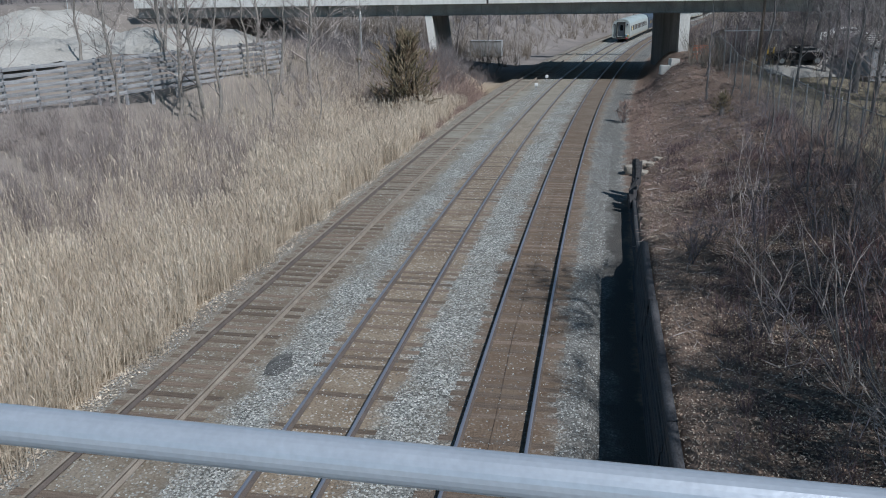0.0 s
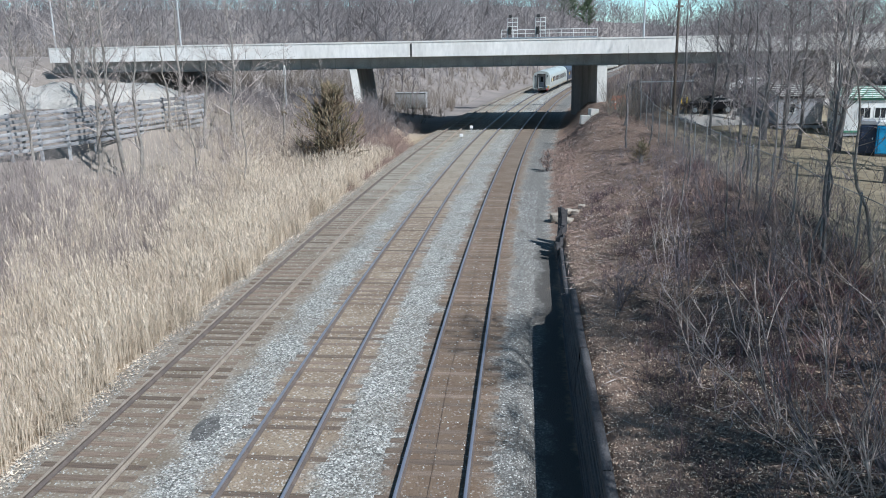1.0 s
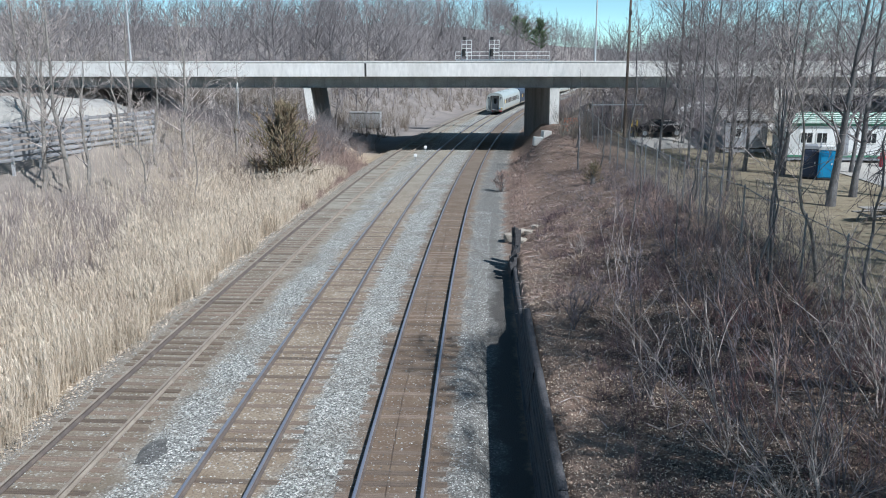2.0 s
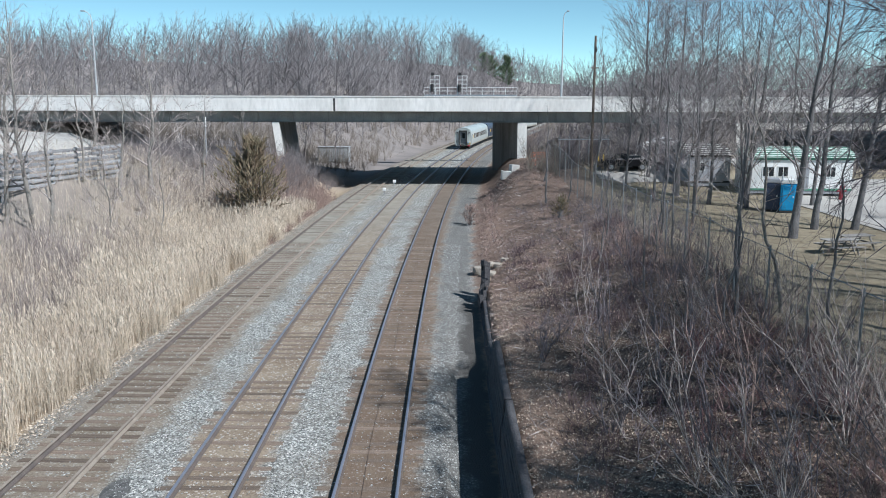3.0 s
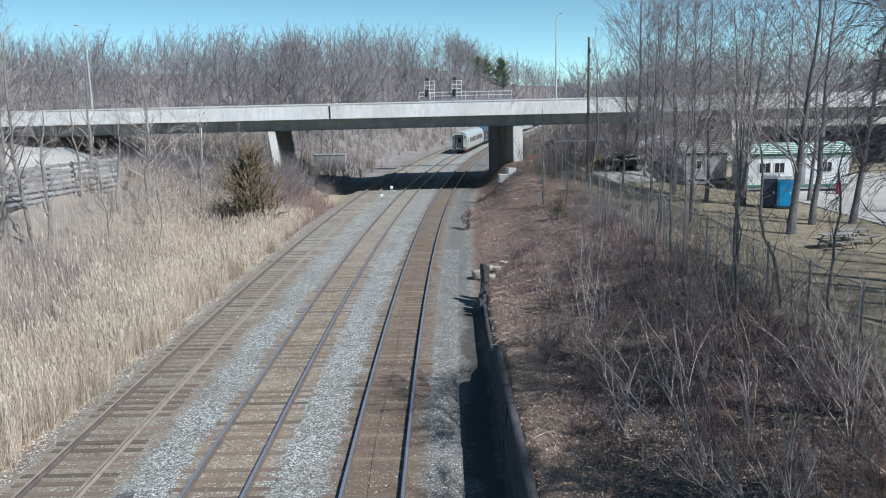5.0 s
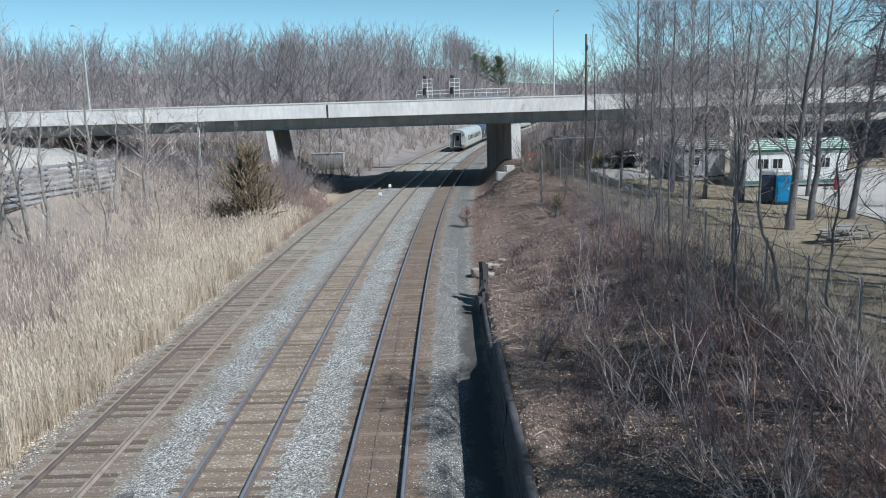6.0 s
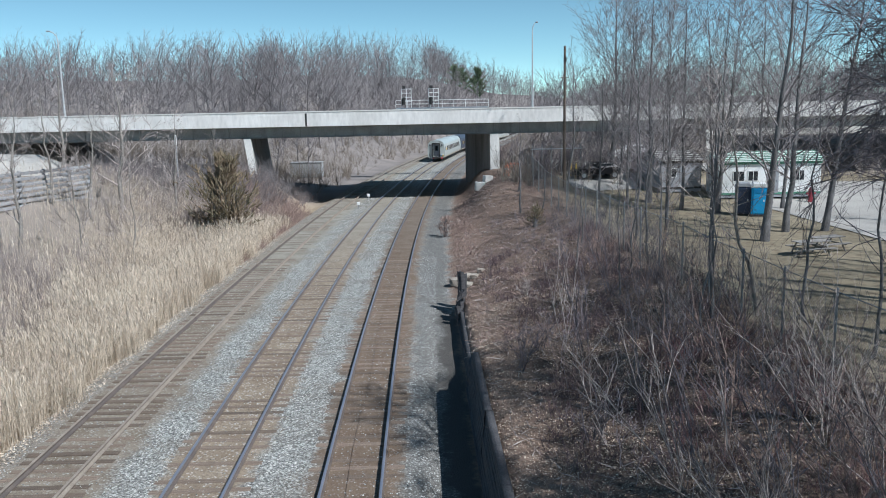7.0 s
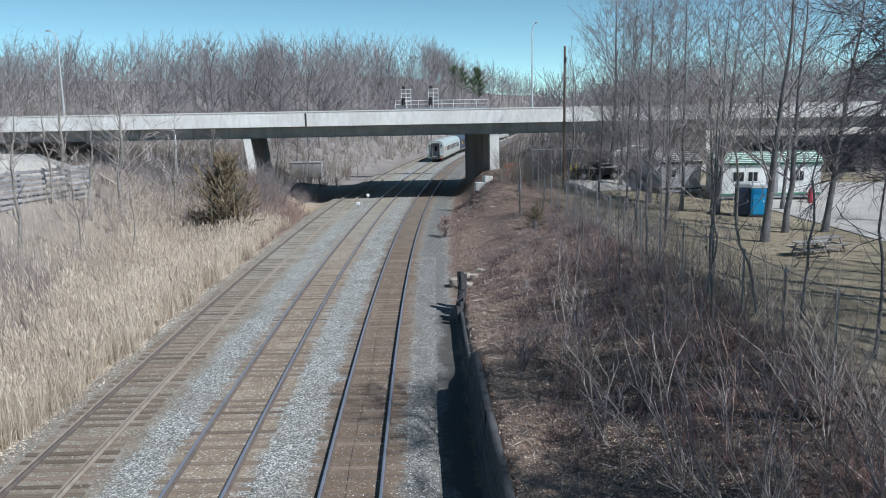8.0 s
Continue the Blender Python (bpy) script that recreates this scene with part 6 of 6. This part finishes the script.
def toilet(x, y, yaw, body_mat, label):
    t = empty("portable_toilet", pose(x, y, ground_z(x, y), 0, 0, yaw), label, "portable toilet", "portable toilets")
    part("skid", boxed(-0.56, 0.56, -0.56, 0.56, 0, 0.14, 0.02), M_DARK, t)
    part("body", boxed(-0.53, 0.53, -0.53, 0.53, 0.14, 2.05, 0.04), body_mat, t)
    d = part("door", boxed(-0.40, 0.40, -0.565, -0.532, 0.22, 1.98, 0.015), body_mat, t)
    part("latch", boxed(0.26, 0.34, -0.59, -0.566, 1.05, 1.2, 0.008), M_WHITE, d)
    for k in range(5):
        part("vent_slat", boxed(-0.3, 0.3, -0.585, -0.567, 1.66 + k * 0.055, 1.69 + k * 0.055), body_mat, d)
    bm = boxed(-0.58, 0.58, -0.58, 0.58, 2.05, 2.32, 0.03)
    for v in bm.verts:
        if v.co.z > 2.2:
            v.co.x *= 0.72
    part("roof", bm, M_WHITE if body_mat is M_BLUE else M_GREY_SIDING, t)
    part("vent_pipe", rod(bmesh.new(), (-0.4, 0.42, 2.0), (-0.4, 0.42, 2.55), 0.05, None, 8), M_GREY_SIDING, t)


toilet(25.2, 56.7, -19, M_BLUE, "bright blue portable toilet under the trees")
toilet(24.35, 57.4, -19, M_NAVY, "dark blue portable toilet beside the bright one")


def picnic_table(x, y, yaw):
    t = empty("picnic_table", pose(x, y, ground_z(x, y), 0, 0, yaw), "weathered wooden picnic table on thin grass", "picnic table", "picnic tables")
    for k in range(5):
        yy = -0.36 + k * 0.15
        part("top_plank", boxed(-0.95, 0.95, yy, yy + 0.135, 0.72, 0.76, 0.006), M_BENCH, t)
    for s in (-1, 1):
        for k in range(2):
            yy = s * 0.72 + (k - 1) * 0.14
            part("bench_plank", boxed(-0.95, 0.95, yy, yy + 0.13, 0.42, 0.46, 0.006), M_BENCH, t)
        for xx in (-0.65, 0.65):
            part("leg", rod(bmesh.new(), (xx, s * 0.72, 0), (xx, s * 0.25, 0.73), 0.045, None, 6), M_BENCH, t)
    for xx in (-0.65, 0.65):
        part("crossbar", boxed(xx - 0.03, xx + 0.03, -0.78, 0.78, 0.35, 0.42), M_BENCH, t)


picnic_table(21.4, 41.5, 10)
picnic_table(22.9, 42.8, 14)


def hydrant(x, y):
    t = empty("fire_hydrant", pose(x, y, ground_z(x, y)), "red fire hydrant post by the cabin", "hydrant")
    part("barrel", rod(bmesh.new(), (0, 0, 0), (0, 0, 1.0), 0.2, 0.18, 12), M_RED, t)
    part("bonnet", rod(bmesh.new(), (0, 0, 1.0), (0, 0, 1.28), 0.22, 0.06, 12), M_RED, t)
    for s in (-1, 1):
        part("nozzle", rod(bmesh.new(), (s * 0.15, 0, 0.75), (s * 0.36, 0, 0.75), 0.09, None, 10), M_RED, t)


hydrant(32.2, 63.0)
for k, (x, y) in enumerate(((15.3, 72.0), (15.0, 72.8))):
    b = empty("bollard", pose(x, y, ground_z(x, y)), "yellow steel bollard at the lane", "bollard", "bollards")
    part("post", rod(bmesh.new(), (0, 0, -0.1), (0, 0, 1.3), 0.06, None, 10), M_YELLOW, b)
    part("cap", rod(bmesh.new(), (0, 0, 1.3), (0, 0, 1.36), 0.06, 0.03, 10), M_YELLOW, b)


def parked_car(x, y, yaw, paint, label):
    t = empty("parked_car", pose(x, y, ground_z(x, y) + 0.05, 0, 0, yaw), label, "car", "parked cars")
    bm = bmesh.new()
    prof = [(-2.2, 0.35), (-2.25, 0.75), (-1.9, 0.92), (-0.95, 0.98), (-0.35, 1.42), (1.0, 1.45), (1.75, 1.05), (2.2, 0.98), (2.25, 0.4)]
    a = [bm.verts.new((px, -0.86 if pz < 1.1 else -0.66, pz)) for px, pz in prof]
    b = [bm.verts.new((px, 0.86 if pz < 1.1 else 0.66, pz)) for px, pz in prof]
    bm.faces.new(a), bm.faces.new(b[::-1])
    for j in range(len(prof)):
        bm.faces.new((a[j], b[j], b[(j + 1) % len(prof)], a[(j + 1) % len(prof)]))
    bmesh.ops.recalc_face_normals(bm, faces=bm.faces)
    bmesh.ops.bevel(bm, geom=list(bm.edges), offset=0.05, segments=2, affect='EDGES')
    part("body", bm, paint, t)
    for s in (-1, 1):
        part("side_window", boxed(-0.55, 1.25, min(s * 0.74, s * 0.82), max(s * 0.74, s * 0.82), 1.02, 1.32, 0.02), M_GLASS, t)
        for xx in (-1.4, 1.4):
            w = part("wheel", rod(bmesh.new(), (xx, s * 0.66, 0.32), (xx, s * 0.88, 0.32), 0.32, None, 18), M_RUBBER, t)
            part("rim", rod(bmesh.new(), (xx, s * 0.87, 0.32), (xx, s * 0.89, 0.32), 0.2, None, 12), M_GALV, w)


parked_car(17.2, 72.3, 5, M_CARDARK, "black car parked on the lane by the bridge")
parked_car(23.0, 82.0, 3, M_WHITE, "white car parked under the bridge")
parked_car(44.0, 66.0, 80, M_CARDARK, "dark car parked on the gravel lot")

# barrel and snow fence stand short of the pier, beside it only in view
b = empty("traffic_barrel", pose(9.75, 77.6, ground_z(9.75, 77.6)), "orange plastic barrel in line with the bridge pier", "barrel")
part("drum", rod(bmesh.new(), (0, 0, 0), (0, 0, 1.05), 0.32, 0.24, 14), M_ORANGE, b)
part("band", rod(bmesh.new(), (0, 0, 0.6), (0, 0, 0.75), 0.285, 0.27, 14), M_WHITE, b)
for k in range(2):
    p = empty("snow_fence", pose(10.3 + k * 0.0, 78.5, ground_z(10.3, 78.5)), "orange plastic snow fence panel in line with the pier", "fence") if k == 0 else p
    part("post", boxed(-0.6 + k * 1.5, -0.55 + k * 1.5, -0.03, 0.03, 0, 1.3), M_WOODGREY, p)
for r in range(7):
    part("strip", boxed(-0.6, 0.95, -0.012, 0.012, 0.1 + r * 0.16, 0.19 + r * 0.16), M_ORANGE, p)

p = empty("leaning_pole", pose(20.9, 76.6, ground_z(20.9, 76.6) - 0.1, 0, -32, 0), "white leaning barrier pole at the lane", "pole")
part("shaft", rod(bmesh.new(), (0, 0, 0), (0, 0, 2.0), 0.06, 0.05, 8), M_WHITE, p)
part("foot", boxed(-0.14, 0.14, -0.14, 0.14, 0, 0.2, 0.02), M_CONC_D, p)

# low barrier along the ramp behind the park
br = empty("ramp_barrier", Matrix.Identity(4), "pale concrete barrier along the ramp behind the park", "barrier")
for k in range(14):
    x0 = 27 + k * 3.6
    z = ground_z(x0 + 1.8, 107.2)
    part("segment", boxed(x0, x0 + 3.55, 107.0, 107.3, z - 0.3, max(z + 0.75, 5.35), 0.03), M_CONC, br)


# ---- oily patch in the ballast ----
def oil_stain(x, y, rx, ry):
    bm = bmesh.new()
    vs = []
    for k in range(26):
        a = k * 6.2832 / 26
        r = 1 + 0.35 * noise.noise((math.cos(a) * 1.7, math.sin(a) * 1.7, 4.0))
        px, py = x + rx * r * math.cos(a), y + ry * r * math.sin(a)
        vs.append(bm.verts.new((px, py, ground_z(px, py) + 0.012)))
    bm.faces.new(vs)
    tagged(part("oil_stain", bm, M_STAIN), "dark oily patch on the ballast between two tracks", "stain", kind="stuff")


oil_stain(-7.66, 18.45, 0.32, 0.75)


# ---- ties: one piece each ----
def ties():
    rng = random.Random(8)
    meshes = []
    for k in range(5):
        bm = boxed(-1.29, 1.29, -0.115, 0.115, -0.16, 0.0, 0.012)
        for v in bm.verts:
            v.co.z += 0.006 * noise.noise((v.co.x * 2, v.co.y * 9, k))
            v.co.y += 0.012 * noise.noise((v.co.x * 1.5, k, 0.3))
        me = bpy.data.meshes.new("tie")
        bm.to_mesh(me)
        bm.free()
        me.materials.append(M_TIE)
        meshes.append(me)
    for (u, busy), thing in zip(TRACKS, track_things):
        y = 9.0
        for k in range(290):
            ob = new("tie", rng.choice(meshes))
            ob.parent = thing
            ob.matrix_world = at_track(u + rng.uniform(-0.05, 0.05), y, (-0.174 if busy else -0.162) - 0.02 * ease(32, 60, y) - (0.005 if u < -5 and busy else 0.0) - rng.uniform(0, 0.018 if busy else 0.028) - rng.choice((0, 0, 0, 0.012))) @ pose(0, 0, 0, 0, 0, rng.uniform(-1.2, 1.2))
            y += 0.53 + rng.uniform(-0.03, 0.03)


ties()
part("cable", extrude_profile([(-0.005, 0), (0, 0.009), (0.005, 0)], [at_track(-1.78 + 0.05 * math.sin(y * 0.5), y, -0.174) for y in np.arange(9, 60, 1.5)]),
     M_TIE, track_things[2], "thin dark cable lying between the rails")
